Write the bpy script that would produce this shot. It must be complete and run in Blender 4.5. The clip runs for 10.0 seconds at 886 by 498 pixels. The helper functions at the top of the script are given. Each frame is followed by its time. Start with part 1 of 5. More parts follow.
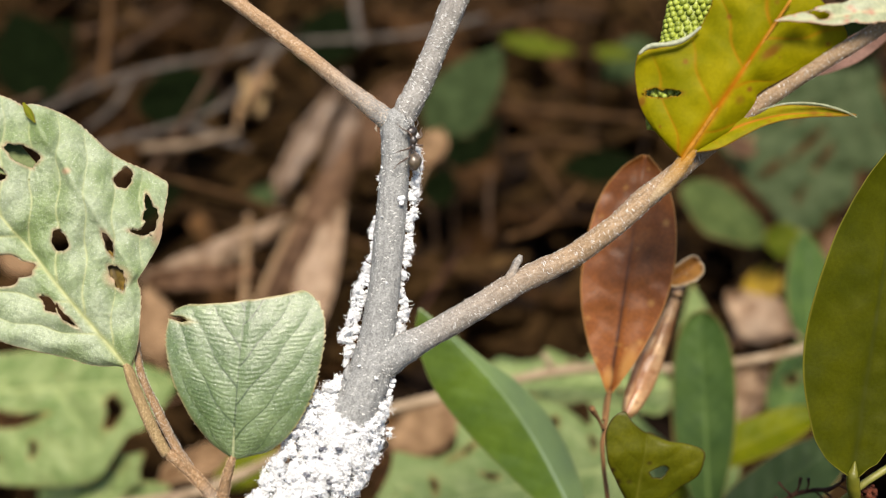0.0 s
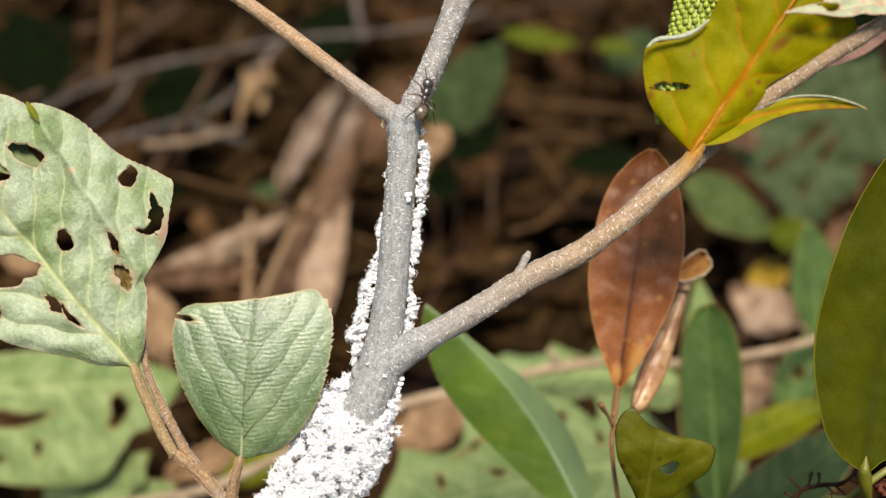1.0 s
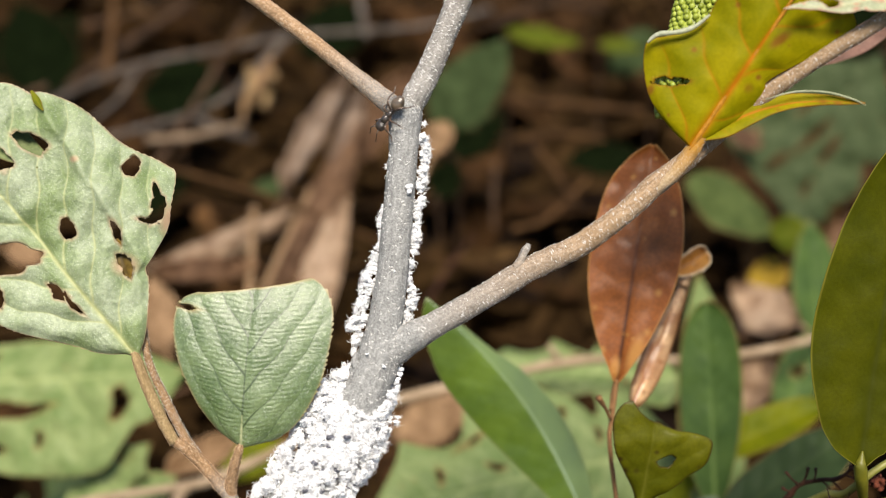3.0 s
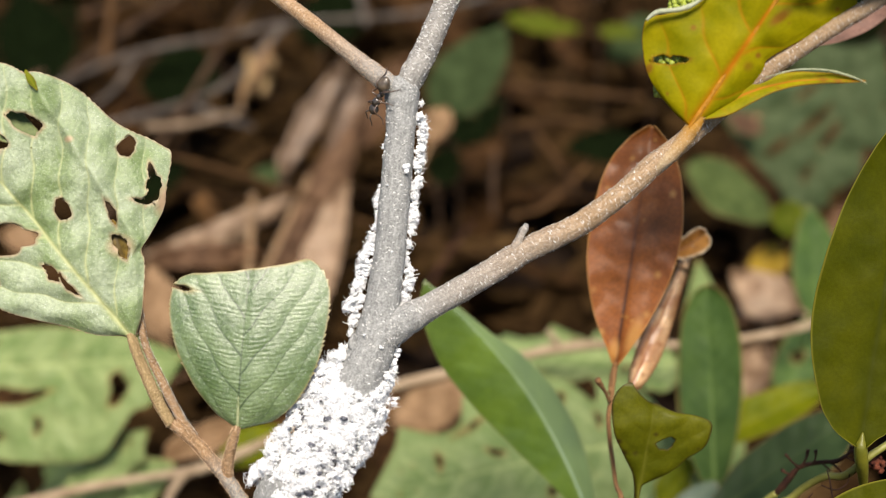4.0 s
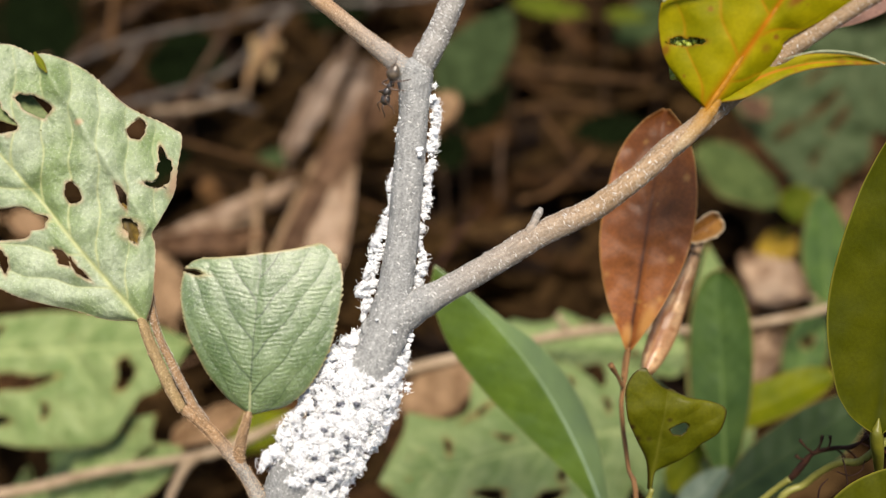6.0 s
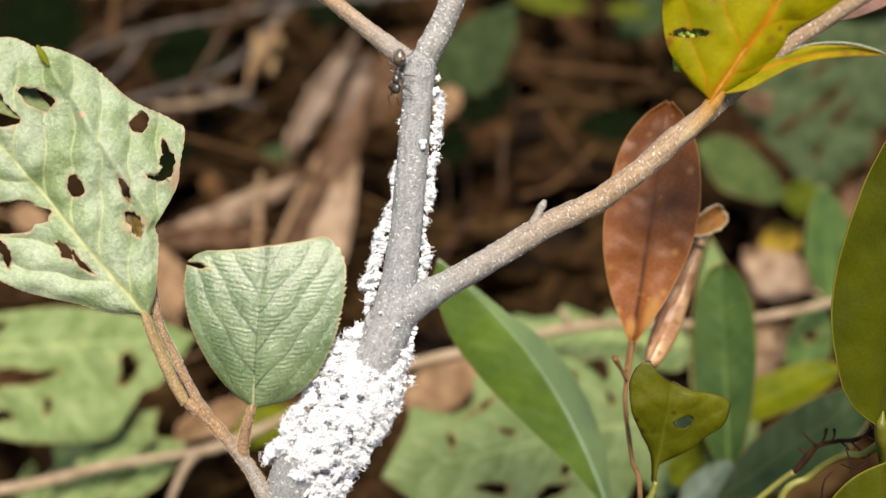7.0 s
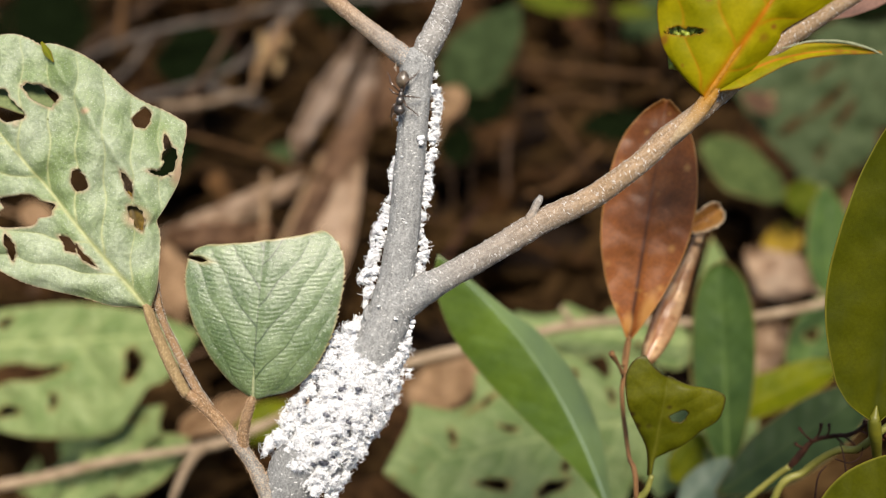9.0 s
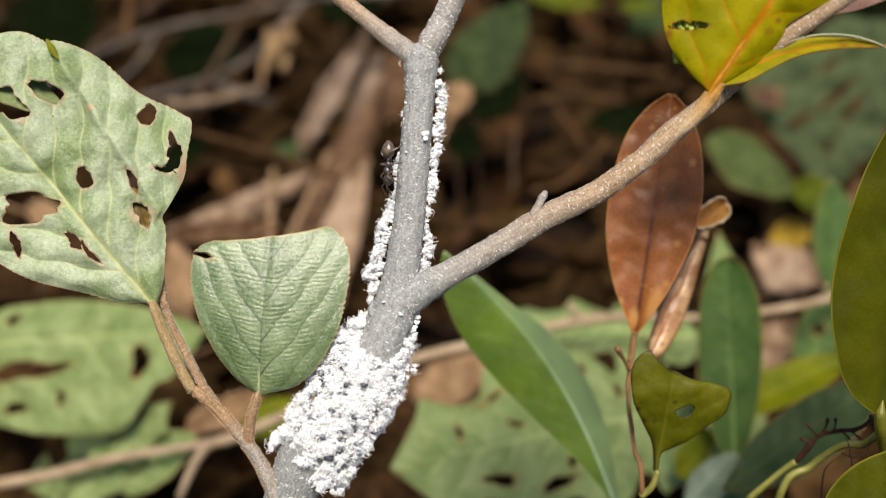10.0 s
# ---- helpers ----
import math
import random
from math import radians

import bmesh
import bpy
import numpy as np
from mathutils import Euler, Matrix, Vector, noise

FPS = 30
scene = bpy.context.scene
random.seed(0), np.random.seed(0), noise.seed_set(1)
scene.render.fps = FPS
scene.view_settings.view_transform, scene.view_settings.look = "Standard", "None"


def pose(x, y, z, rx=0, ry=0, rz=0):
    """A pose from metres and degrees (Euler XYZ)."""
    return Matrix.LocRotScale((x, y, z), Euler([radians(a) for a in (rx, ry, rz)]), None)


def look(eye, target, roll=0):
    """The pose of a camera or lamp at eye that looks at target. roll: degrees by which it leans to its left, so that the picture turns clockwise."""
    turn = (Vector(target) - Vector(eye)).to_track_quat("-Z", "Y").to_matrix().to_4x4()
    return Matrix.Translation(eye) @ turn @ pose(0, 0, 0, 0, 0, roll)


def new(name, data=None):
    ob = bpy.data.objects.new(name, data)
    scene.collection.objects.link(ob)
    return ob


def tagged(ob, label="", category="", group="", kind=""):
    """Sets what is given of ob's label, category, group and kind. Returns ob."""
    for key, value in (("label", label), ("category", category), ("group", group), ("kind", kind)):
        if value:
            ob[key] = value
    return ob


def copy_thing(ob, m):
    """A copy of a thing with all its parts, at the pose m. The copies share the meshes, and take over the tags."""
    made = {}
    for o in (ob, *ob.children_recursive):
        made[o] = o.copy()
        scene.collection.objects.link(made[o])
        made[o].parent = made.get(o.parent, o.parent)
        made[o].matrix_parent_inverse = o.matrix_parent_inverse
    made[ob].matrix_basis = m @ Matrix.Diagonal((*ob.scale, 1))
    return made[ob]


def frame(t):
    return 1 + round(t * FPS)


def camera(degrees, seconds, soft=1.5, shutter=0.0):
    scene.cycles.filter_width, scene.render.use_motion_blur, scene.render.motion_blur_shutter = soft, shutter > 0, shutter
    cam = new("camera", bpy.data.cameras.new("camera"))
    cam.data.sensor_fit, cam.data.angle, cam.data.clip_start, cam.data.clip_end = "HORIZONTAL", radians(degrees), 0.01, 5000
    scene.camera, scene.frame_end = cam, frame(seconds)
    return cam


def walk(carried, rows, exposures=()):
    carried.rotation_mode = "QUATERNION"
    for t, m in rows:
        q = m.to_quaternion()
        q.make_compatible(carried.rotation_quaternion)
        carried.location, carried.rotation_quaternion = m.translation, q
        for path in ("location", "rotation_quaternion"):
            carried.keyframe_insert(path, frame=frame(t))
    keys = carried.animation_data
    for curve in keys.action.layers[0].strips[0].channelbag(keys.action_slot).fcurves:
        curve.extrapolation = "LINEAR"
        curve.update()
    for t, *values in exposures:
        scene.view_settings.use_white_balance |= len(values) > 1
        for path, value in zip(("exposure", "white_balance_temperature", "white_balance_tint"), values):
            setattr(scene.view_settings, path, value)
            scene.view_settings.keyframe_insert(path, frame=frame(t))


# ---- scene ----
# Plan: a leaning shrub whose twigs lie near one plane. P() takes millimetres in that
# plane's axes (x right, y away, z up along the stem) and gives a place in the world.
cam = camera(40.0, 10.0, soft=0.35)
SHRUB = pose(0, 0, 0.2, -25, 0, 0)
ROWS = [
    (0, 0.00, 0.00, 0.00, 0.000, 0.000, 0.000),
    (0.5, 0.07, 0.73, 0.08, -0.034, -0.138, 0.154),
    (1, -1.15, 1.50, 0.40, 0.052, -0.262, 0.471),
    (1.5, -1.75, 1.54, 0.02, 0.120, -0.341, 0.325),
    (2, -1.15, 0.05, -0.22, 0.126, -0.250, 0.175),
    (2.5, -0.46, 0.26, -1.28, 0.124, -0.265, 0.017),
    (2.7, -0.89, 0.07, -0.92, 0.184, -0.261, -0.073),
    (3.8, 0.00, 1.07, -2.44, 0.158, -0.540, 0.032),
    (4, -0.21, 1.57, -2.87, 0.198, -0.707, 0.031),
    (4.5, 0.40, 1.55, -3.61, 0.145, -0.957, -0.030),
    (5, -0.53, 2.64, -2.97, 0.206, -1.070, 0.083),
    (5.5, -1.62, 2.97, -3.39, 0.328, -1.203, 0.126),
    (5.7, -1.85, 3.25, -3.21, 0.325, -1.301, -0.013),
    (6.8, -2.54, 4.05, -3.44, 0.330, -1.532, 0.189),
    (7, -2.41, 3.95, -3.74, 0.404, -1.572, 0.125),
    (7.5, -2.66, 3.86, -4.12, 0.405, -1.664, 0.021),
    (8, -1.84, 2.91, -4.48, 0.473, -1.685, -0.092),
    (8.5, -1.40, 2.24, -4.19, 0.583, -1.622, 0.049),
    (9, -0.55, 1.02, -4.87, 0.784, -1.498, -0.037),
    (9.5, -0.85, 1.05, -5.00, 1.014, -1.542, -0.014),
    (10, 0.04, 0.93, -5.05, 1.162, -1.659, 0.155),
]
walk(cam, [(t, SHRUB @ pose(0.001 * x, 0.001 * y - 0.2154, 0.001 * z, 90 + pitch, roll, yaw)) for t, x, y, z, yaw, pitch, roll in ROWS],
     exposures=[(0, 1.15, 6750, 10.5), (2.5, 1.17, 6750, 10.5), (5, 1.21, 6750, 11), (5.6, 1.1, 6750, 11), (6.9, 1.22, 6750, 11), (7.5, 1.25, 6750, 11), (8.5, 1.06, 6750, 11), (10, 1.05, 6750, 11)])
cam.data.dof.use_dof = True
cam.data.dof.focus_distance = 0.224
cam.data.dof.aperture_fstop = 10.5

# ---- light: bright overcast through a thin canopy ----
world = bpy.data.worlds.new("sky")
scene.world = world
world.use_nodes = True
wn = world.node_tree.nodes
sky = wn.new("ShaderNodeTexSky")
sky.sky_type = "NISHITA"
sky.sun_disc = False
sky.sun_elevation = radians(62)
sky.sun_rotation = radians(175)
wn["Background"].inputs["Strength"].default_value = 0.06
world.node_tree.links.new(sky.outputs["Color"], wn["Background"].inputs["Color"])
sun = new("sun", bpy.data.lights.new("sun", "SUN"))
sun.data.energy, sun.data.angle, sun.data.color = 3.1, radians(22), (1.0, 0.93, 0.82)
sun.matrix_world = look((0.1, -1.25, 2.2), (0, 0, 0.2))


# ---- materials ----
def material(name):
    m = bpy.data.materials.new(name)
    m.use_nodes = True
    nt = m.node_tree
    bsdf = nt.nodes["Principled BSDF"]

    def node(kind, **values):
        n = nt.nodes.new("ShaderNode" + kind)
        for k, v in values.items():
            n.inputs[k.replace("_", " ")].default_value = v
        return n
    return m, nt, bsdf, node


def ramp(nt, stops):
    n = nt.nodes.new("ShaderNodeValToRGB")
    e = n.color_ramp.elements
    while len(e) < len(stops):
        e.new(0.5)
    for el, (p, c) in zip(e, stops):
        el.position, el.color = p, (*c, 1)
    return n


def mix(nt, fac, a, b, blend="MIX"):
    n = nt.nodes.new("ShaderNodeMix")
    n.data_type, n.blend_type = "RGBA", blend
    for sock, v in ((n.inputs[0], fac), (n.inputs[6], a), (n.inputs[7], b)):
        if hasattr(v, "node"):
            nt.links.new(v, sock)
        elif isinstance(v, (int, float)):
            sock.default_value = v
        else:
            sock.default_value = (*v, 1)
    return n.outputs[2]


def scaled(nt, node, src, scale, detail=4.0):
    n = node("TexNoise", Scale=scale, Detail=detail)
    nt.links.new(src, n.inputs["Vector"])
    return n.outputs["Fac"]


def bumped(nt, bsdf, node, height, strength, distance):
    b = node("Bump", Strength=strength, Distance=distance)
    nt.links.new(height, b.inputs["Height"])
    nt.links.new(b.outputs["Normal"], bsdf.inputs["Normal"])


def leaf_material(name, light, dark, vein, wear, rough=0.5, trans=0.25, vary=False, bump=0.25, spec=0.4, fine=0.0, grain=0.8):
    """light/dark: the blade's two tones; vein: colour of the vein attribute; wear: colour of edges and spots."""
    m, nt, bsdf, node = material(name)
    co = node("TexCoord").outputs["Object"]
    big = scaled(nt, node, co, 130)
    small = scaled(nt, node, co, 1500)
    tiny = scaled(nt, node, co, 5200, 2.0)
    r = ramp(nt, [(0.36, dark), (0.64, light)])
    nt.links.new(big, r.inputs[0])
    base = r.outputs[0]
    s = ramp(nt, [(0.3, (0.7, 0.72, 0.7)), (0.7, (1.2, 1.18, 1.15))])
    nt.links.new(small, s.inputs[0])
    base = mix(nt, grain, base, s.outputs[0], "MULTIPLY")
    if vary:
        info = node("NewGeometry" if vary == "island" else "ObjectInfo")
        vr = ramp(nt, [(0.0, (0.62, 0.6, 0.6)), (0.35, (1.0, 0.95, 0.9)), (0.72, (1.3, 1.2, 1.1)), (1.0, (2.3, 2.2, 2.05))])
        nt.links.new(info.outputs["Random Per Island" if vary == "island" else "Random"], vr.inputs[0])
        base = mix(nt, 1.0, base, vr.outputs[0], "MULTIPLY")
    if fine > 0:
        sp = ramp(nt, [(0.62, (0, 0, 0)), (0.72, (fine, fine, fine))])
        nt.links.new(tiny, sp.inputs[0])
        base = mix(nt, sp.outputs[0], base, (0.75, 0.8, 0.7))
    relief = mix(nt, 0.4, small, tiny)
    at = node("Attribute")
    at.attribute_name = "vein"
    base = mix(nt, at.outputs["Fac"], base, vein)
    wa = node("Attribute")
    wa.attribute_name = "wear"
    base = mix(nt, wa.outputs["Fac"], base, wear)
    nt.links.new(base, bsdf.inputs["Base Color"])
    bsdf.inputs["Roughness"].default_value = rough
    bsdf.inputs["Specular IOR Level"].default_value = spec
    bumped(nt, bsdf, node, relief, bump, 0.0004)
    if trans > 0:
        tr = node("BsdfTranslucent")
        nt.links.new(base, tr.inputs["Color"])
        mx = node("MixShader", Fac=trans)
        nt.links.new(bsdf.outputs[0], mx.inputs[1])
        nt.links.new(tr.outputs[0], mx.inputs[2])
        nt.links.new(mx.outputs[0], nt.nodes["Material Output"].inputs["Surface"])
    return m


def bark_material(name, light, dark, speck, amount=0.6, rough=0.85, young=None):
    """Bark with streaks along the limb (the grain attribute runs round and along it), pale specks and fine relief."""
    m, nt, bsdf, node = material(name)
    co = node("TexCoord").outputs["Object"]
    gr = node("Attribute")
    gr.attribute_name = "grain"
    streak = scaled(nt, node, gr.outputs["Vector"], 2000, 6.0)
    r = ramp(nt, [(0.38, dark), (0.62, light)])
    nt.links.new(mix(nt, 0.6, streak, scaled(nt, node, co, 3300, 6.0)), r.inputs[0])
    v = node("TexVoronoi", Scale=1900)
    nt.links.new(co, v.inputs["Vector"])
    vr = ramp(nt, [(0.16, (amount,) * 3), (0.34, (0, 0, 0))])
    nt.links.new(v.outputs["Distance"], vr.inputs[0])
    patch = ramp(nt, [(0.45, (0.05,) * 3), (0.65, (1, 1, 1))])
    nt.links.new(scaled(nt, node, co, 500), patch.inputs[0])
    under = r.outputs[0]
    if young:
        r2 = ramp(nt, [(0.33, young[1]), (0.67, young[0])])
        nt.links.new(mix(nt, 0.5, streak, scaled(nt, node, co, 2000, 6.0)), r2.inputs[0])
        ag = node("Attribute")
        ag.attribute_name = "age"
        under = mix(nt, ag.outputs["Fac"], under, r2.outputs[0])
    fleck = ramp(nt, [(0.57, (0, 0, 0)), (0.66, (0.6 * amount,) * 3)])
    nt.links.new(scaled(nt, node, co, 2600, 3.0), fleck.inputs[0])
    f = mix(nt, 1.0, mix(nt, 1.0, vr.outputs[0], patch.outputs[0], "MULTIPLY"), fleck.outputs[0], "ADD")
    base = mix(nt, f, under, speck)
    nt.links.new(base, bsdf.inputs["Base Color"])
    bsdf.inputs["Roughness"].default_value = rough
    bumped(nt, bsdf, node, mix(nt, 0.5, streak, scaled(nt, node, co, 3600, 5.0)), 0.8, 0.00035)
    return m


def plain_material(name, light, dark, scale, rough, bump=0.2, spec=0.5, vary=False):
    m, nt, bsdf, node = material(name)
    co = node("TexCoord").outputs["Object"]
    r = ramp(nt, [(0.35, dark), (0.65, light)])
    n = scaled(nt, node, co, scale, 5.0)
    nt.links.new(n, r.inputs[0])
    base = r.outputs[0]
    if vary:
        info = node("ObjectInfo")
        vr = ramp(nt, [(0.0, (0.5, 0.5, 0.5)), (1.0, (1.5, 1.45, 1.4))])
        nt.links.new(info.outputs["Random"], vr.inputs[0])
        base = mix(nt, 1.0, base, vr.outputs[0], "MULTIPLY")
    nt.links.new(base, bsdf.inputs["Base Color"])
    bsdf.inputs["Roughness"].default_value = rough
    bsdf.inputs["Specular IOR Level"].default_value = spec
    bumped(nt, bsdf, node, scaled(nt, node, co, scale * 4), bump, 0.0005)
    return m


M_LEAF = leaf_material("felted_leaf", (0.34, 0.402, 0.255), (0.2, 0.275, 0.105), (0.43, 0.455, 0.2), (0.5, 0.32, 0.2), 0.4, 0.2, fine=0.6, bump=0.8, spec=0.7, grain=0.7)
M_LEAF2 = leaf_material("quilted_leaf", (0.165, 0.228, 0.1), (0.085, 0.138, 0.042), (0.03, 0.052, 0.014), (0.42, 0.31, 0.14), 0.38, 0.15, fine=0.5, bump=0.5, spec=1.1, grain=0.9)
M_YELLOW = leaf_material("yellow_leaf", (0.355, 0.3, 0.003), (0.24, 0.225, 0.002), (0.5, 0.175, 0.006), (0.26, 0.1, 0.013), 0.5, 0.38, spec=0.08, grain=0.35)
M_PALE = leaf_material("pale_leaf", (0.47, 0.49, 0.36), (0.36, 0.39, 0.23), (0.5, 0.5, 0.3), (0.5, 0.25, 0.17), 0.5, 0.3)
M_BROWN = leaf_material("dry_brown_leaf", (0.3, 0.094, 0.018), (0.2, 0.06, 0.012), (0.06, 0.018, 0.006), (0.45, 0.22, 0.06), 0.36, 0.14, spec=0.35, grain=0.8)
M_CURL = leaf_material("curled_dry_leaf", (0.72, 0.46, 0.25), (0.3, 0.12, 0.04), (0.26, 0.1, 0.04), (0.3, 0.11, 0.03), 0.33, 0.15, spec=0.8)
M_SCOOP = leaf_material("scooped_dry_leaf", (0.58, 0.28, 0.065), (0.36, 0.15, 0.03), (0.3, 0.12, 0.03), (0.85, 0.7, 0.48), 0.4, 0.2, spec=0.6)
M_OLIVE = leaf_material("olive_leaf", (0.058, 0.062, 0.0012), (0.042, 0.048, 0.001), (0.04, 0.045, 0.003), (0.2, 0.18, 0.025), 0.5, 0.2, spec=0.06, grain=0.4)
M_BITTEN = leaf_material("bitten_olive_leaf", (0.1, 0.1, 0.003), (0.068, 0.074, 0.002), (0.1, 0.1, 0.008), (0.03, 0.013, 0.005), 0.45, 0.2, spec=0.2, grain=0.5)
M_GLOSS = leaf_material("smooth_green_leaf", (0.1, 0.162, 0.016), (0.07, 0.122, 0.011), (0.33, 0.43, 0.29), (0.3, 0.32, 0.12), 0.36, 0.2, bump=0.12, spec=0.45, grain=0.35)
M_BLUE = leaf_material("bluish_green_leaf", (0.062, 0.108, 0.022), (0.038, 0.076, 0.015), (0.15, 0.22, 0.06), (0.25, 0.16, 0.05), 0.42, 0.15, bump=0.12, spec=0.25, grain=0.45)
M_SCAR = leaf_material("dry_membrane", (0.36, 0.23, 0.05), (0.15, 0.1, 0.02), (0.08, 0.05, 0.01), (0.06, 0.04, 0.01), 0.5, 0.35, spec=0.3)
M_FLAP = leaf_material("leaf_underside", (0.17, 0.21, 0.085), (0.095, 0.13, 0.045), (0.2, 0.23, 0.1), (0.2, 0.15, 0.06), 0.6, 0.2, spec=0.2)
M_BLOOM = leaf_material("bloomy_leaf", (0.17, 0.215, 0.15), (0.11, 0.155, 0.095), (0.2, 0.25, 0.17), (0.2, 0.15, 0.07), 0.45, 0.15, bump=0.12, spec=0.4, grain=0.4)
M_DEEP = leaf_material("deep_green_leaf", (0.034, 0.056, 0.018), (0.019, 0.035, 0.01), (0.05, 0.07, 0.02), (0.2, 0.12, 0.04), 0.4, 0.1, bump=0.12, spec=0.25, grain=0.4)
M_BACK = leaf_material("lobed_leaf", (0.235, 0.295, 0.118), (0.15, 0.215, 0.072), (0.35, 0.41, 0.17), (0.28, 0.15, 0.05), 0.5, 0.25, spec=0.15)
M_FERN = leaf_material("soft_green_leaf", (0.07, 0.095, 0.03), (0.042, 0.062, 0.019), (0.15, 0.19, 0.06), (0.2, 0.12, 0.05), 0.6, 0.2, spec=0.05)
# Background shade is put into the base colours of these three leaves.
M_SHADE = leaf_material("shade_tinted_leaf", (0.067, 0.088, 0.041), (0.04, 0.058, 0.025), (0.075, 0.094, 0.045), (0.12, 0.055, 0.02), 0.55, 0.15, spec=0.04)
M_DUSK = leaf_material("dark_shade_tinted_leaf", (0.044, 0.064, 0.026), (0.024, 0.036, 0.014), (0.036, 0.05, 0.018), (0.06, 0.03, 0.015), 0.75, 0.1, spec=0.02)
M_DIM = leaf_material("deep_shade_tinted_leaf", (0.0045, 0.0075, 0.0022), (0.0022, 0.004, 0.0012), (0.009, 0.014, 0.005), (0.03, 0.015, 0.008), 0.8, 0.1, spec=0.01)
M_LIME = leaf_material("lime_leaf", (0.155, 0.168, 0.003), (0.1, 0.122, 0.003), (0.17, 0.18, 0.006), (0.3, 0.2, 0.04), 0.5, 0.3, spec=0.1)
# Darker copy of the lime leaf, with shade put into its colour.
M_DUSKLIME = leaf_material("shade_tinted_lime_leaf", (0.095, 0.115, 0.008), (0.055, 0.075, 0.006), (0.12, 0.13, 0.02), (0.2, 0.13, 0.03), 0.6, 0.25, spec=0.04)
M_GOLD = leaf_material("gold_leaf", (0.31, 0.2, 0.012), (0.2, 0.125, 0.008), (0.24, 0.14, 0.02), (0.3, 0.15, 0.05), 0.6, 0.2, spec=0.2)
# Canopy shade on the floor is put into these low browns, duff darkest.
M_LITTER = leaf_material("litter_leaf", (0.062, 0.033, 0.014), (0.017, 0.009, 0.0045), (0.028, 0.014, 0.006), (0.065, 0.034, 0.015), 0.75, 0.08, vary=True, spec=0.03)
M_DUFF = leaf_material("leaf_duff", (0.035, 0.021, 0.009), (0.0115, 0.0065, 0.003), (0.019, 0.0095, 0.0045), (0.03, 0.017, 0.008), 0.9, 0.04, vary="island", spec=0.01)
# Darker copy of the litter leaf: shade put into its colour.
M_SHADELITTER = leaf_material("shaded_litter_leaf", (0.039, 0.021, 0.0085), (0.014, 0.0068, 0.003), (0.017, 0.008, 0.004), (0.03, 0.016, 0.007), 0.7, 0.04, vary=True, spec=0.02)
M_RUSSET = leaf_material("russet_litter_leaf", (0.145, 0.082, 0.047), (0.064, 0.034, 0.019), (0.066, 0.033, 0.018), (0.22, 0.12, 0.065), 0.6, 0.1, spec=0.08)
M_WAN = leaf_material("wan_litter_leaf", (0.41, 0.292, 0.2), (0.21, 0.128, 0.078), (0.24, 0.16, 0.1), (0.36, 0.22, 0.12), 0.55, 0.15, spec=0.25)
M_GREYLEAF = leaf_material("grey_litter_leaf", (0.19, 0.125, 0.083), (0.075, 0.045, 0.028), (0.1, 0.065, 0.045), (0.26, 0.18, 0.12), 0.45, 0.1, spec=0.4)
M_TAN = leaf_material("tan_litter_leaf", (0.31, 0.195, 0.11), (0.15, 0.088, 0.046), (0.15, 0.09, 0.05), (0.32, 0.2, 0.11), 0.6, 0.12, spec=0.08)
M_BARK = bark_material("grey_bark", (0.318, 0.32, 0.31), (0.138, 0.139, 0.136), (0.66, 0.655, 0.63), 0.32, young=((0.385, 0.262, 0.155), (0.16, 0.1, 0.05)))
M_TANBARK = bark_material("tan_bark", (0.318, 0.32, 0.31), (0.138, 0.139, 0.136), (0.66, 0.56, 0.44), 0.55, young=((0.41, 0.265, 0.15), (0.19, 0.112, 0.055)))
M_FELTBARK = bark_material("felted_bark", (0.3, 0.285, 0.255), (0.14, 0.125, 0.11), (0.68, 0.58, 0.45), 0.4, young=((0.33, 0.2, 0.1), (0.14, 0.078, 0.034)))
M_OLIVEBARK = bark_material("olive_felt_bark", (0.32, 0.225, 0.105), (0.16, 0.105, 0.042), (0.62, 0.5, 0.32), 0.3)
M_TWIG = bark_material("brown_felt_bark", (0.32, 0.195, 0.098), (0.13, 0.073, 0.032), (0.68, 0.56, 0.42), 0.4)
M_STALK = bark_material("dry_stalk", (0.22, 0.108, 0.035), (0.1, 0.045, 0.015), (0.34, 0.2, 0.08), 0.2)
M_PINK = leaf_material("withered_pink_leaf", (0.2, 0.11, 0.085), (0.12, 0.065, 0.05), (0.15, 0.08, 0.06), (0.2, 0.1, 0.07), 0.5, 0.2, spec=0.2)
M_TENDRIL = plain_material("dark_tendril", (0.03, 0.014, 0.01), (0.014, 0.008, 0.006), 600, 0.9, 0.3, 0.1)
M_FLECK = plain_material("pale_fleck", (0.74, 0.73, 0.71), (0.58, 0.57, 0.55), 900, 0.8, 0.1)
M_RIB = plain_material("leaf_rib", (0.34, 0.36, 0.2), (0.22, 0.26, 0.12), 900, 0.6, 0.3)
M_RED = plain_material("dry_red_stalk", (0.075, 0.03, 0.016), (0.03, 0.012, 0.008), 500, 0.8, 0.5, 0.2)
M_BUD = plain_material("rust_bud", (0.12, 0.032, 0.015), (0.055, 0.014, 0.008), 900, 0.8, 0.5, 0.2)
M_PETIOLE = plain_material("olive_petiole", (0.15, 0.14, 0.01), (0.1, 0.1, 0.007), 400, 0.5)
M_GREENSTEM = plain_material("green_stem", (0.23, 0.215, 0.045), (0.15, 0.15, 0.028), 300, 0.5)
M_STICK = plain_material("dead_stick", (0.075, 0.046, 0.028), (0.03, 0.018, 0.011), 150, 0.85, 0.5, 0.12, vary=True)
M_DRIFT = plain_material("weathered_stick", (0.23, 0.165, 0.11), (0.12, 0.08, 0.05), 120, 0.85, 0.5, 0.12)
M_GREYSTICK = plain_material("grey_stick", (0.13, 0.108, 0.09), (0.055, 0.044, 0.036), 120, 0.85, 0.5, 0.12)
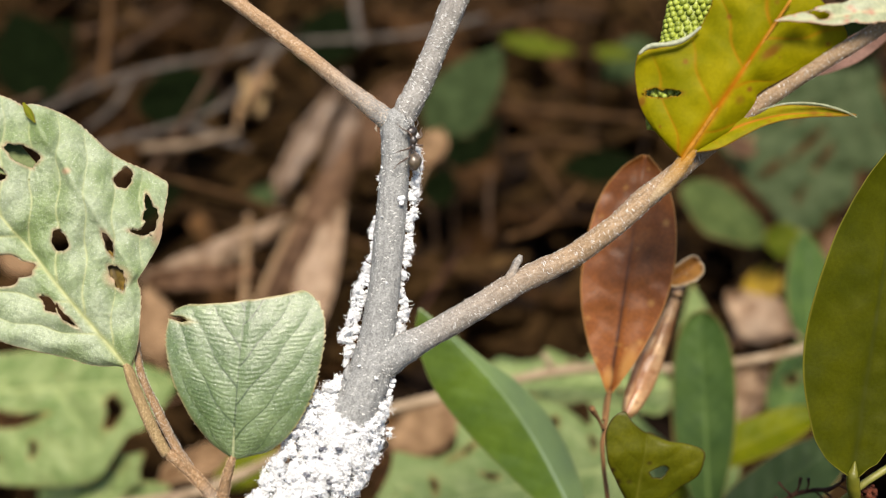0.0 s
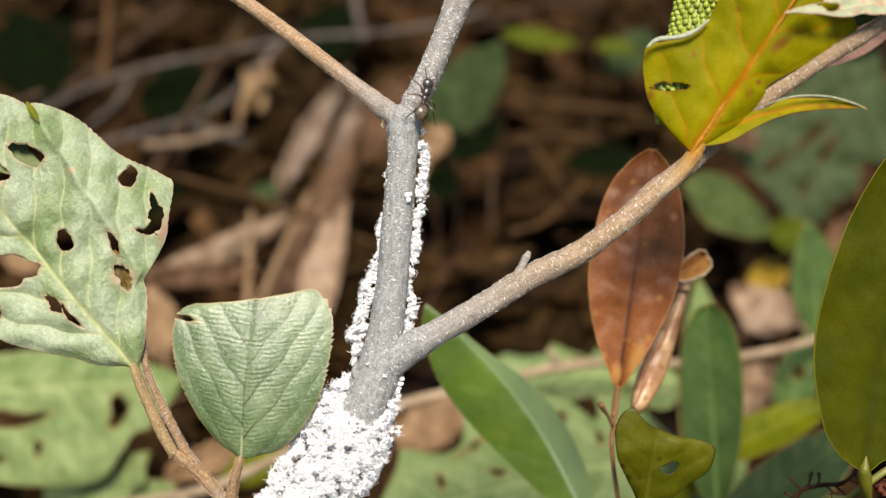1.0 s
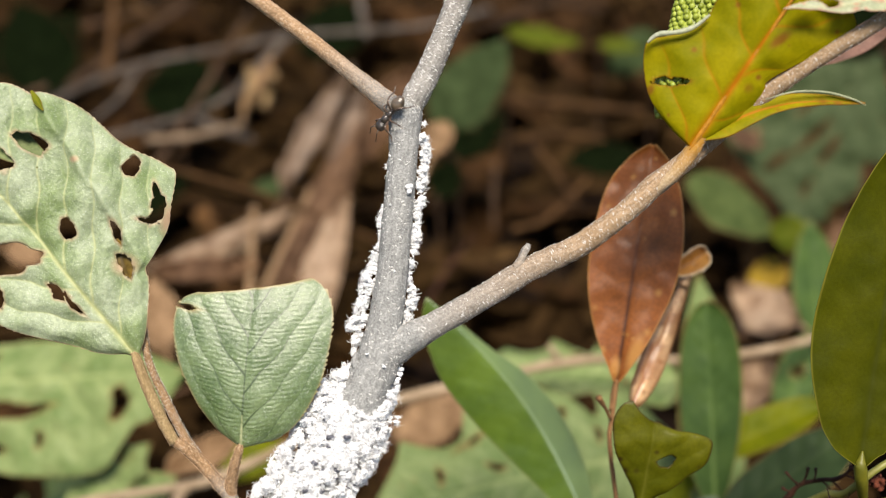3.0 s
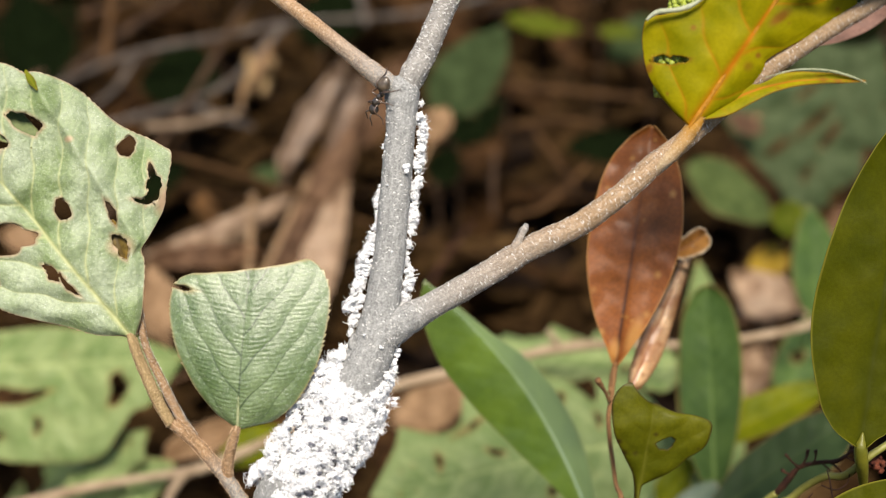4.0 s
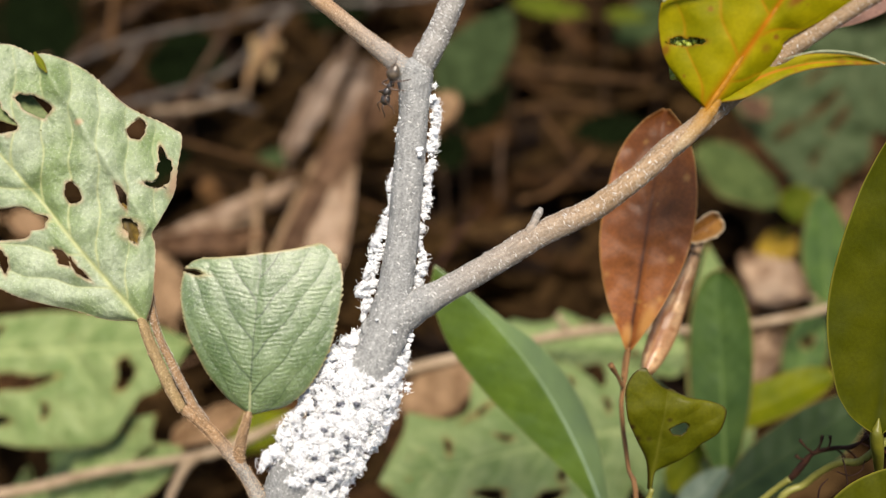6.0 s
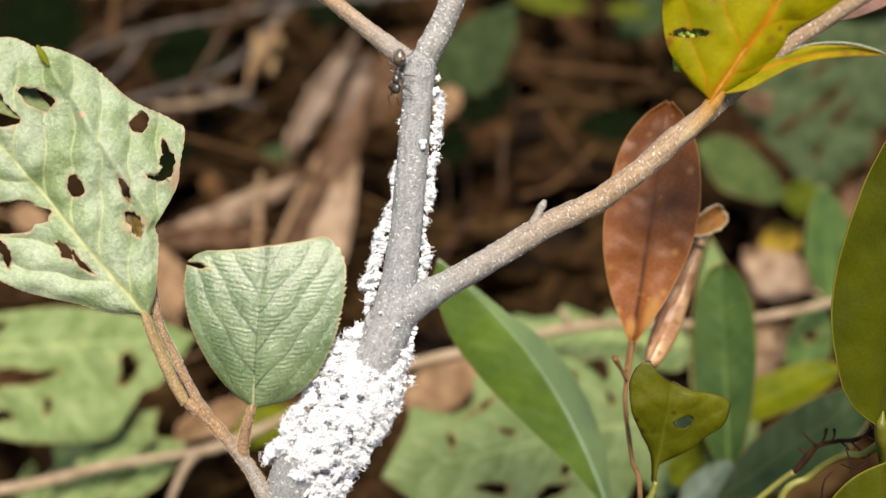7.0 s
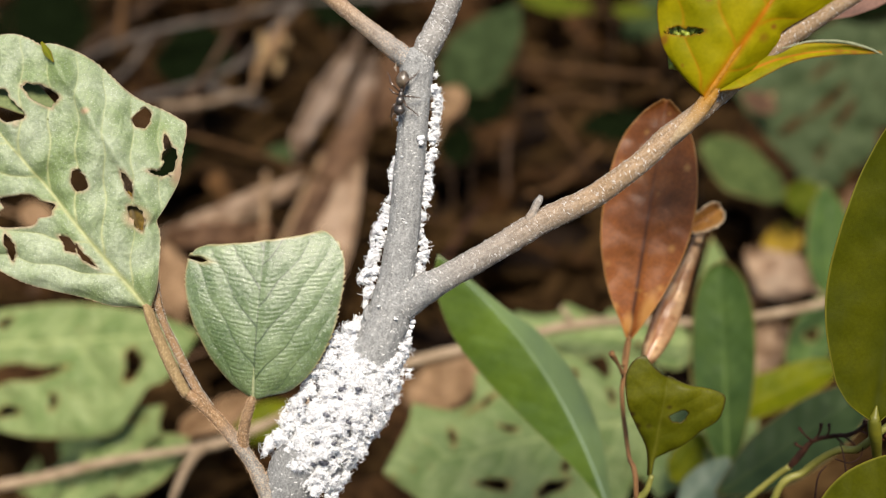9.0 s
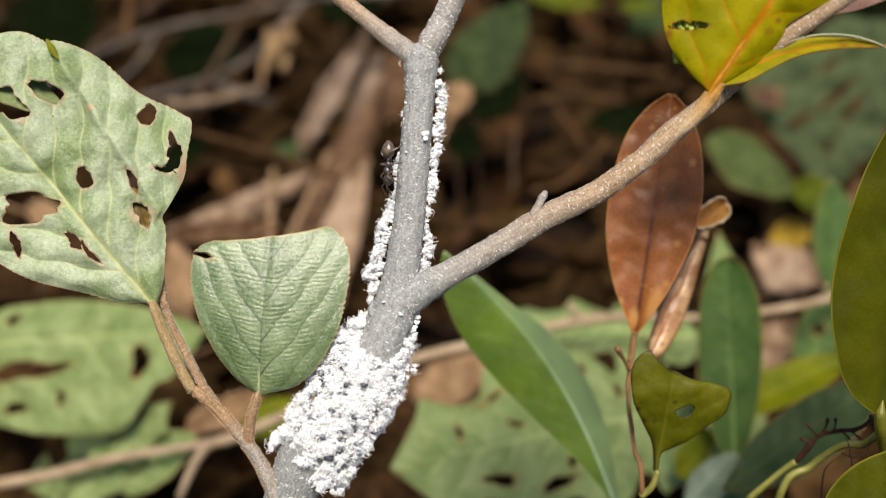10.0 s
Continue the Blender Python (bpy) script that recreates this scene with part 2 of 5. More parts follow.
M_STRAW = plain_material("straw", (0.085, 0.045, 0.018), (0.034, 0.017, 0.007), 150, 0.85, 0.4, 0.12, vary=True)
M_PALESTRAW = plain_material("pale_straw", (0.28, 0.19, 0.09), (0.14, 0.08, 0.035), 120, 0.7, 0.4, 0.2)
M_PALETWIG = plain_material("pale_twig", (0.36, 0.262, 0.165), (0.24, 0.165, 0.095), 150, 0.7, 0.4)
M_ORANGE = plain_material("orange_midrib", (0.44, 0.19, 0.018), (0.3, 0.14, 0.01), 700, 0.65, 0.5, 0.2)
M_JOINT = bark_material("petiole_bark", (0.43, 0.325, 0.2), (0.25, 0.17, 0.09), (0.66, 0.56, 0.42), 0.25, young=((0.45, 0.21, 0.02), (0.32, 0.155, 0.012)))
# Nearly black soil: the floor's shade is put into its colour.
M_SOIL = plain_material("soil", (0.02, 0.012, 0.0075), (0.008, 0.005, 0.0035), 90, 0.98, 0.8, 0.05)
M_WOOL = plain_material("wax_wool", (0.96, 0.96, 0.965), (0.88, 0.885, 0.9), 900, 0.8, 0.2, 0.2)
wt, wb = M_WOOL.node_tree, M_WOOL.node_tree.nodes["Principled BSDF"]
glow = wt.nodes.new("ShaderNodeBsdfTranslucent")
glow.inputs["Color"].default_value = (0.95, 0.95, 0.95, 1)
both = wt.nodes.new("ShaderNodeMixShader")
both.inputs[0].default_value = 0.2
wt.links.new(wb.outputs[0], both.inputs[1])
wt.links.new(glow.outputs[0], both.inputs[2])
wt.links.new(both.outputs[0], wt.nodes["Material Output"].inputs["Surface"])
M_BUG = plain_material("grey_insect_and_gap", (0.12, 0.125, 0.15), (0.03, 0.03, 0.04), 1500, 0.7, 0.3)
M_HAIR = plain_material("plant_hair", (0.62, 0.58, 0.52), (0.45, 0.4, 0.35), 900, 0.8, 0.1)
M_BHAIR = plain_material("brown_plant_hair", (0.68, 0.48, 0.3), (0.45, 0.28, 0.16), 900, 0.8, 0.1)
M_ANT = plain_material("ant_shell", (0.05, 0.038, 0.03), (0.02, 0.015, 0.012), 1200, 0.3, 0.15, 0.9)
M_LEG = plain_material("ant_leg", (0.1, 0.06, 0.038), (0.045, 0.026, 0.017), 1200, 0.3, 0.15, 0.9)
M_GASTER = plain_material("ant_gaster", (0.135, 0.1, 0.066), (0.05, 0.036, 0.024), 1600, 0.3, 0.12, 0.9)
M_FRUIT = plain_material("green_fruit", (0.34, 0.4, 0.06), (0.17, 0.21, 0.02), 700, 0.45, 0.2, 0.4)


# ---- building helpers ----
def P(x, y, z):
    return SHRUB @ Vector((0.001 * x, 0.001 * y, 0.001 * z))


def thing(name, base, label, category, group="", kind=""):
    ob = new(name)
    ob.empty_display_size = 0.01
    ob.location = base
    return tagged(ob, label, category, group, kind)


def root_of(ob):
    while ob.parent:
        ob = ob.parent
    return ob


def part(name, verts, faces, mat, parent=None, label="", smooth=True, attrs=None):
    """One mesh object from world-space vertices, under its thing or part."""
    v = np.asarray([tuple(p) for p in verts], dtype=float)
    base = np.array(root_of(parent).location) if parent else v.mean(axis=0)
    me = bpy.data.meshes.new(name)
    me.from_pydata((v - base).tolist(), [], faces)
    me.materials.append(mat)
    if smooth:
        me.polygons.foreach_set("use_smooth", [True] * len(me.polygons))
    for key, values in (attrs or {}).items():
        w = np.asarray(values, dtype=np.float32)
        a = me.attributes.new(key, "FLOAT" if w.ndim == 1 else "FLOAT_VECTOR", "POINT")
        a.data.foreach_set("value" if w.ndim == 1 else "vector", w.ravel())
    me.update()
    ob = new(name, me)
    if parent:
        ob.parent = parent
    else:
        ob.location = base
    if label:
        ob["label"] = label
    return ob


def smooth_line(pts, steps):
    """Catmull-Rom through rows of numbers."""
    p = np.array([tuple(a) for a in pts], dtype=float)
    q = np.vstack([2 * p[0] - p[1], p, 2 * p[-1] - p[-2]])
    out = []
    for i in range(1, len(q) - 2):
        for k in range(steps):
            t = k / steps
            a, b, c, d = q[i - 1], q[i], q[i + 1], q[i + 2]
            out.append(0.5 * (2 * b + (c - a) * t + (2 * a - 5 * b + 4 * c - d) * t * t + (3 * b - a - 3 * c + d) * t ** 3))
    out.append(p[-1])
    return np.array(out)


def tube_data(pts, radii, steps=8, sides=16, rough=0.0, freq=700.0, world=False):
    """A tapered tube along points (plan millimetres, or world metres), radii in millimetres."""
    w = [Vector(p) if world else P(*p) for p in pts]
    line = smooth_line([(*p, 0.001 * r) for p, r in zip(w, radii)], steps)
    verts, faces = [], []
    n = len(line)
    side = None
    for i in range(n):
        c = Vector(line[i, :3])
        t = Vector(line[min(i + 1, n - 1), :3] - line[max(i - 1, 0), :3]).normalized()
        if side is None:
            side = t.cross(Vector((0.3, 1, 0.2))).normalized()
        side = (side - t * side.dot(t)).normalized()
        up = t.cross(side)
        for k in range(sides):
            a = 2 * math.pi * k / sides
            o = side * math.cos(a) + up * math.sin(a)
            r = line[i, 3]
            if rough:
                r *= 1 + rough * noise.noise((c + o * r) * freq) + 0.5 * rough * noise.noise((c + o * r) * freq * 0.25)
            verts.append(c + o * r)
    for i in range(n - 1):
        for k in range(sides):
            k2 = (k + 1) % sides
            faces.append((i * sides + k, i * sides + k2, (i + 1) * sides + k2, (i + 1) * sides + k))
    faces.append(tuple(range(sides))[::-1])
    faces.append(tuple((n - 1) * sides + k for k in range(sides)))
    return verts, faces


def tube(name, pts, radii, mat, parent=None, label="", **kw):
    age = kw.pop("age", (0, 0))
    v, f = tube_data(pts, radii, **kw)
    sides = kw.get("sides", 16)
    c = np.asarray([tuple(p) for p in v]).reshape(-1, sides, 3)
    mid = c.mean(axis=1)
    run = np.concatenate([[0], np.cumsum(np.linalg.norm(np.diff(mid, axis=0), axis=1))])
    off = np.linalg.norm(c - mid[:, None], axis=2)
    turn = np.linspace(0, 2 * np.pi, sides, endpoint=False)
    grain = np.stack([off * np.cos(turn), off * np.sin(turn), np.repeat(0.16 * run[:, None], sides, 1)], axis=2).reshape(-1, 3)
    return part(name, v, f, mat, parent, label, attrs={"age": np.linspace(age[0], age[1], len(v)), "grain": grain})


def joined(pieces):
    verts, faces = [], []
    for v, f in pieces:
        o = len(verts)
        verts.extend(v)
        faces.extend(tuple(i + o for i in face) for face in f)
    return verts, faces


def hairs(name, on, count, length, mat, parent, seed, label="", thick=0.03):
    """Short stiff hairs on a mesh part, as one part of loose spikes."""
    rng = random.Random(seed)
    me = on.data
    base = root_of(on).location
    polys = list(me.polygons)
    areas = np.cumsum([p.area for p in polys])
    verts, faces = [], []
    for _ in range(count):
        p = polys[int(np.searchsorted(areas, rng.random() * areas[-1]))]
        vs = [me.vertices[i].co for i in p.vertices]
        a, b = rng.random(), rng.random()
        c = vs[0].lerp(vs[1], a).lerp(vs[3 % len(vs)].lerp(vs[2 % len(vs)], a), b) + base
        d = (p.normal + Vector((rng.gauss(0, 0.6), rng.gauss(0, 0.6), rng.gauss(0, 0.6)))).normalized()
        s = d.orthogonal().normalized() * thick * 0.001
        t = d.cross(s.normalized()) * thick * 0.001
        ln = 0.001 * length * rng.uniform(0.4, 1.3)
        o = len(verts)
        verts += [c + s, c - 0.5 * s + t, c - 0.5 * s - t, c + d * ln]
        faces += [(o, o + 1, o + 3), (o + 1, o + 2, o + 3), (o + 2, o, o + 3)]
    ob = part(name, verts, faces, mat, parent, label, smooth=False)
    ob["kind"] = "stuff"
    return ob


def flecks(name, on, count, mat, parent, seed, axis, share=1.0):
    """Pale dashes that lie round the stem, proud of the bark, as one part."""
    rng = random.Random(seed)
    base = root_of(on).location
    polys = list(on.data.polygons)
    polys = polys[:int(len(polys) * share)]
    areas = np.cumsum([p.area for p in polys])
    pieces = []
    for _ in range(count):
        p = polys[int(np.searchsorted(areas, rng.random() * areas[-1]))]
        n = p.normal
        t = n.cross(axis).normalized()
        t = (t + axis * rng.gauss(0, 0.5)).normalized()
        u = n.cross(t)
        ln, wd = 0.0001 * rng.uniform(1.5, 4.4), 0.000065 * rng.uniform(0.6, 1.5)
        v, f = ball((0, 0, 0), 1.0, 6, 4)
        vs = [on.data.vertices[i].co for i in p.vertices]
        a0, b0 = rng.random(), rng.random()
        c = vs[0].lerp(vs[1], a0).lerp(vs[3 % len(vs)].lerp(vs[2 % len(vs)], a0), b0) + base
        bend = rng.uniform(-0.5, 0.5) * ln
        pieces.append(([c + t * (a.x * ln) + u * (a.y * wd + bend * a.x * a.x) + n * (a.z * 0.00009) for a in v], f))
    v, f = joined(pieces)
    ob = part(name, v, f, mat, parent)
    ob["kind"] = "stuff"


def blade(name, base, tip, right, left, mat, parent, label="", face=(0, -1, 0.15), size=(70, 60), holes=(), veins=(7.0, 50.0, 0.35), quilt=0.25,
          cup=0.0, droop=0.0, wave=0.4, teeth=0.0, tooth=1.2, rim=0.3, thick=0.18, seed=0, spots=0, fold=0.0, rib=0.5, faint=0.7, world=False, crease=None, bow=0.0, fold_right=None, ladder=0.0, slant=0.0, sheen_right=0.0, scars=(), arch=0.0, crinkle=0.0):
    """A leaf blade. base, tip: plan millimetres. right, left: rows (part of the length, half width in mm). holes: rows
    (along mm, across mm, radius along, radius across, turn in degrees). face: the way its upper side looks, in plan
    axes.
    veins: spacing mm, angle, width mm. Attributes vein and wear colour the veins and the bitten, dry edges; vein also
    carries a painted sheen."""
    b, t = (Vector(base), Vector(tip)) if world else (P(*base), P(*tip))
    ay = (t - b)
    length = ay.length * 1000
    ay.normalize()
    nz = Vector(face) if world else SHRUB.to_3x3() @ Vector(face)
    nz = (nz - ay * nz.dot(ay)).normalized()
    ax = ay.cross(nz)
    na, nv = size
    a = np.linspace(0, 1, na)
    prof, saw = [], []
    for rows in (right, left):
        r = smooth_line(rows, 12)
        o = np.argsort(r[:, 0], kind="stable")
        w = np.interp(a, r[o, 0], np.maximum(r[o, 1], 0))
        saw.append(np.zeros_like(w))
        if teeth:
            saw[-1] = teeth * ((a * length / tooth + 0.4 * np.sin(a * 23.0)) % 1.0 - 0.5) * np.minimum(1, w / 3) * (0.7 + 0.5 * np.sin(a * 37.0 + seed))
        prof.append(np.maximum(w, 0.02))
    v = np.linspace(-1, 1, nv)
    A = np.repeat((a * length)[:, None], nv, 1)
    X = np.where(v[None, :] >= 0, v[None, :] * prof[0][:, None], v[None, :] * prof[1][:, None])
    X = X + np.sign(v)[None, :] * np.abs(v)[None, :] ** 14 * np.where(v[None, :] >= 0, saw[0][:, None], saw[1][:, None])
    A = A + slant * X * np.repeat((a ** 4)[:, None], nv, 1)
    # bitten holes: pull nearby corners onto the hole's edge, then leave out what lies inside
    sd = np.full(A.shape, 9.0)
    for j, (ha, hx, ra, rx, turn, *smooth) in enumerate(holes):
        rg = smooth[0] if smooth else 1.0
        c, s = math.cos(radians(turn)), math.sin(radians(turn))
        for _ in range(3):
            da, dx = A - ha, X - hx
            u, w = (da * c + dx * s) / ra, (-da * s + dx * c) / rx
            th = np.arctan2(w, u)
            lim = 1 + rg * (0.22 * np.sin(2 * th + j * 2.1) + 0.16 * np.sin(3 * th + j) + 0.08 * np.sin(7 * th + 3 * j))
            rr = np.hypot(u, w) + 1e-6
            d = (rr / lim - 1) * min(ra, rx)
            cell = 0.75 * max(length / na, 2 * max(prof[0].max(), prof[1].max()) / nv)
            near = np.abs(d) < cell
            k = np.where(near, lim / rr, 1.0)
            nu, nw = u * k * ra, w * k * rx
            A = np.where(near, ha + nu * c - nw * s, A)
            X = np.where(near, hx + nu * s + nw * c, X)
        da, dx = A - ha, X - hx
        u, w = (da * c + dx * s) / ra, (-da * s + dx * c) / rx
        th = np.arctan2(w, u)
        lim = 1 + rg * (0.22 * np.sin(2 * th + j * 2.1) + 0.16 * np.sin(3 * th + j) + 0.08 * np.sin(7 * th + 3 * j))
        sd = np.minimum(sd, (np.hypot(u, w) / lim - 1) * min(ra, rx))
    gap, angle, vw = veins
    side = np.where(X >= 0, prof[0][:, None], prof[1][:, None])
    rel = np.abs(X) / np.maximum(side, 0.02)
    ph = (A - np.abs(X) / math.tan(radians(angle)) - arch * X * X + np.where(X >= 0, 0.35 * gap, 0)) / gap
    ph = ph + 0.06 * np.sin(A * 0.9 + seed)
    dv = np.abs(ph - np.round(ph)) * gap * math.sin(radians(angle))
    grow = np.clip(1.15 - rel, 0, 1)
    vein = np.exp(-(dv / (vw * (0.4 + 0.6 * grow))) ** 2) * faint * (0.35 + 0.65 * grow)
    ribw = rib * (1.05 - a)[:, None]
    vein = np.maximum(vein, np.exp(-(X / np.maximum(ribw, 0.08)) ** 2))
    # Sky sheen painted over the right half with the vein colour.
    if sheen_right:
        vein = np.maximum(vein, np.clip(X / 0.4, 0, 1) * sheen_right)
    puff = np.sin(np.pi * np.clip(np.abs(ph - np.round(ph)) * 2, 0, 1) / 2)
    Z = quilt * puff * np.clip(np.abs(X) / 2, 0, 1) * np.clip((1 - rel) * 4 + 0.3, 0, 1) - 0.25 * np.exp(-(X / 0.8) ** 2) * (quilt > 0)
    Z = Z + cup * rel ** 2 + np.where(X > 0, fold if fold_right is None else fold_right, fold) * np.abs(X) + droop * (A / length) ** 2
    nz_off = np.array([[noise.noise((A[i, k] * 0.09 + seed, X[i, k] * 0.09, seed * 1.7)) + 0.35 * noise.noise((A[i, k] * 0.3, X[i, k] * 0.3, seed * 2.3)) for k in range(nv)] for i in range(na)])
    Z = Z + wave * nz_off
    if crinkle:
        Z = Z + crinkle * np.array([[noise.noise((A[i, k] * 0.85, X[i, k] * 0.85, seed * 3.1)) + 0.5 * noise.noise((A[i, k] * 1.9, X[i, k] * 1.9, seed)) for k in range(nv)] for i in range(na)])
    edge = np.minimum((1 - rel) * side, np.repeat(((1 - a) * length)[:, None], nv, 1))
    wear = np.clip(1 - edge / max(rim, 0.01), 0, 1) * 0.8 if rim else np.zeros_like(A)
    if holes:
        wear = np.maximum(wear, np.clip(1 - sd / 0.55, 0, 1) ** 2 * 0.6)
    rng = random.Random(seed)
    for _ in range(spots):
        i, k, r = rng.randrange(na), rng.randrange(nv), rng.uniform(0.2, 0.9)
        wear = np.maximum(wear, np.clip(1.3 - np.hypot(A - A[i, k], X - X[i, k]) / r, 0, 1) * rng.uniform(0.5, 1))
    for ha, hx, ra, rx, turn in scars:
        c, s = math.cos(radians(turn)), math.sin(radians(turn))
        d = np.hypot(((A - ha) * c + (X - hx) * s) / ra, (-(A - ha) * s + (X - hx) * c) / rx)
        wear = np.maximum(wear, np.clip(1.6 - 1.3 * d, 0, 1) * 0.85)
    if ladder:
        fray = np.array([[noise.noise((A[i, k] * 0.9, X[i, k] * 0.45, seed * 4.7)) for k in range(nv)] for i in range(na)])
        run = A - 0.1 * np.abs(X) + 0.5 * nz_off + 0.45 * fray
        patch = np.clip(0.55 + 1.1 * fray, 0.1, 1)
        Z = Z + ladder * patch * np.sin(2 * math.pi * run / 0.74) * np.clip(dv / 0.5, 0, 1) * np.clip((1 - rel) * 2.5, 0, 1)
    if crease:
        line = crease[0] + crease[1] * A
        Z = Z + crease[2] * np.clip(X - line, 0, None) + 0.5 * np.exp(-((X - line) / 0.9) ** 2)
    X = X + bow * np.sin(np.pi * np.clip(A / length, 0, 1))
    verts = [b + 0.001 * (ay * A[i, k] + ax * X[i, k] + nz * Z[i, k]) for i in range(na) for k in range(nv)]
    faces = []
    for i in range(na - 1):
        for k in range(nv - 1):
            if min(sd[i, k], sd[i + 1, k], sd[i, k + 1], sd[i + 1, k + 1]) < -0.02 and sd[i:i + 2, k:k + 2].mean() < 0:
                continue
            faces.append((i * nv + k, i * nv + k + 1, (i + 1) * nv + k + 1, (i + 1) * nv + k))
    ob = part(name, verts, faces, mat, parent, label, attrs={"vein": vein.ravel(), "wear": wear.ravel()})
    sol = ob.modifiers.new("thickness", "SOLIDIFY")
    sol.thickness, sol.offset = thick * 0.001, 0
    return ob


OVATE = [(0, 0.0), (0.06, 0.42), (0.2, 0.85), (0.4, 1.0), (0.6, 0.9), (0.8, 0.6), (0.93, 0.25), (1, 0.02)]
LANCE = [(0, 0.05), (0.1, 0.4), (0.3, 0.88), (0.5, 1.0), (0.7, 0.9), (0.88, 0.52), (1, 0.04)]


def wide(shape, w):
    return [(a, b * w) for a, b in shape]


# ---- ground ----
def ground():
    n = 121
    c = np.sign(np.linspace(-1, 1, n)) * (np.abs(np.linspace(-1, 1, n)) ** 5) * 60 + np.linspace(-1, 1, n) * 1.6
    verts, faces = [], []
    for j in range(n):
        for i in range(n):
            x, y = c[i], c[j] + 0.5
            near = math.exp(-(x * x + (y - 0.5) ** 2) / 4)
            z = -0.01 + near * (0.012 * noise.noise((x * 9, y * 9, 0)) + 0.005 * noise.noise((x * 40, y * 40, 3)))
            verts.append((x, y, z))
    for j in range(n - 1):
        for i in range(n - 1):
            faces.append((j * n + i, j * n + i + 1, (j + 1) * n + i + 1, (j + 1) * n + i))
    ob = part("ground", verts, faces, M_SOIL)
    tagged(ob, "dark brown forest soil under leaf litter", "ground", kind="structure")


ground()


# ---- the grey shrub with its twigs and felted leaves ----
def grey_shrub():
    base = P(-52, 52, -190)
    base.z = 0.0
    sh = thing("shrub", base, "grey-barked shrub with chewed felted leaves and a forked stem", "shrub")
    foot = SHRUB.inverted() @ base * 1000
    stem = tube("main_stem", [tuple(foot), (-47, 22, -110), (-30.9, 2.2, -52.9), (-24.4, 0.0, -42.9), (-19.2, 0.0, -34.9), (-15.0, 0.0, -26.9), (-12.5, 0.0, -20.4), (-11.6, 0.0, -14.9), (-10.3, 0.0, -5.9), (-9.4, 0.0, 4.1), (-8.5, 0.0, 14.1), (-8.2, 0.0, 18.1), (-8.1, 0.0, 20.9), (-7.9, 0.0, 22.9), (-7.5, 0.0, 24.2), (-7.2, 0.0, 24.7)],
                [6.5, 5.4, 4.6, 4.5, 4.4, 4.2, 3.75, 3.1, 2.8, 2.7, 2.62, 2.7, 2.95, 2.85, 1.7, 0.3], M_BARK, sh, "grey bark with pale specks", steps=14, sides=28, rough=0.07)
    up = tube("branch", [(-8.0, 0.0, 19.6), (-6.5, 0.0, 24.4), (-4.0, 0.0, 29.1), (-0.3, 0.0, 37.9), (2.6, 0.0, 45.1), (7.3, 0.0, 57.1)], [1.2, 2.25, 2.15, 2.15, 2.3, 2.2], M_BARK, sh, steps=14, sides=24, rough=0.07, age=(0.12, 0.22))
    left = tube("branch", [(-8.0, -0.6, 20.6), (-10.6, -0.4, 23.4), (-18.0, 0.0, 29.4), (-25.6, 0.0, 35.5), (-37.0, 0.0, 44.0), (-56.4, 0.0, 57.9)], [1.0, 1.8, 1.42, 1.32, 1.28, 1.22], M_TANBARK, sh, "brown felted twig", steps=14, sides=22, rough=0.08, age=(-0.45, 2.2))
    right = tube("branch", [(-15.0, 0.0, -25.5), (-11.6, -0.2, -20.8), (-7.8, -0.6, -18.2), (-2.4, -1.1, -15.1), (5.6, -1.1, -10.5), (13.6, 0.0, -5.7), (22.6, 0.0, -1.4), (30.6, 0.0, 4.3), (35.6, 0.0, 8.9), (40.6, 0.0, 12.9), (46.3, 1.1, 17.7), (53.8, -3.2, 24.3), (61.7, -6.5, 29.8), (72.2, -9.7, 36.4), (87.0, -10.8, 46.6)],
                 [2.4, 3.2, 2.85, 2.3, 2.2, 2.2, 2.05, 1.9, 2.0, 1.75, 1.7, 1.6, 1.4, 1.3, 1.2], M_BARK, sh, "grey to tan bark", steps=12, sides=24, rough=0.08, age=(-0.6, 3.0))
    low = tube("branch", [(-33.0, 0.5, -57.8), (-35.1, 0.0, -52.8), (-37.8, 0.0, -47.8), (-41.0, 0.0, -43.6), (-43.6, 0.0, -40.6), (-46.4, 0.0, -37.9), (-48.6, 0.0, -36.1)], [1.7, 1.45, 1.2, 1.15, 1.05, 1.0, 0.9], M_FELTBARK, sh, "brown felted twig, grey near the stem", steps=10, sides=18, rough=0.12, age=(-1.3, 2.4))
    thin = tube("branch", [(-45.1, 1.1, -38.9), (-47.6, 1.1, -35.1), (-51.4, 2.2, -28.2), (-53.7, 2.2, -23.1), (-54.5, 2.4, -19.8), (-55.0, 2.6, -15.0)], [0.8, 0.78, 0.75, 0.7, 0.62, 0.4], M_TWIG, sh, "brown felted twig", steps=10, sides=14, rough=0.12)
    tube("bud", [(11.7, -0.7, -5.6), (12.5, -1.1, -3.7), (13.2, -1.2, -2.2), (13.7, -1.1, -1.1)], [1.1, 0.85, 0.75, 0.35], M_BARK, sh, "small grey-brown scale bud", steps=7, sides=12, rough=0.5, age=(0.6, 0.1))
    tube("bud", [(-16.0, -1.6, -23.6), (-16.7, -2.0, -21.9), (-16.6, -2.0, -20.2)], [0.8, 0.8, 0.2], M_BARK, sh, "small grey scale bud", steps=6, sides=10, rough=0.15)
    hairs("bark_hair", stem, 4000, 0.35, M_HAIR, stem, 1)
    hairs("bark_hair", up, 900, 0.3, M_HAIR, up, 2)
    hairs("bark_hair", left, 6500, 0.2, M_BHAIR, left, 3)
    hairs("bark_hair", right, 9000, 0.22, M_HAIR, right, 4)
    hairs("bark_hair", low, 3200, 0.4, M_BHAIR, low, 5)
    hairs("bark_hair", thin, 2000, 0.36, M_HAIR, thin, 6)

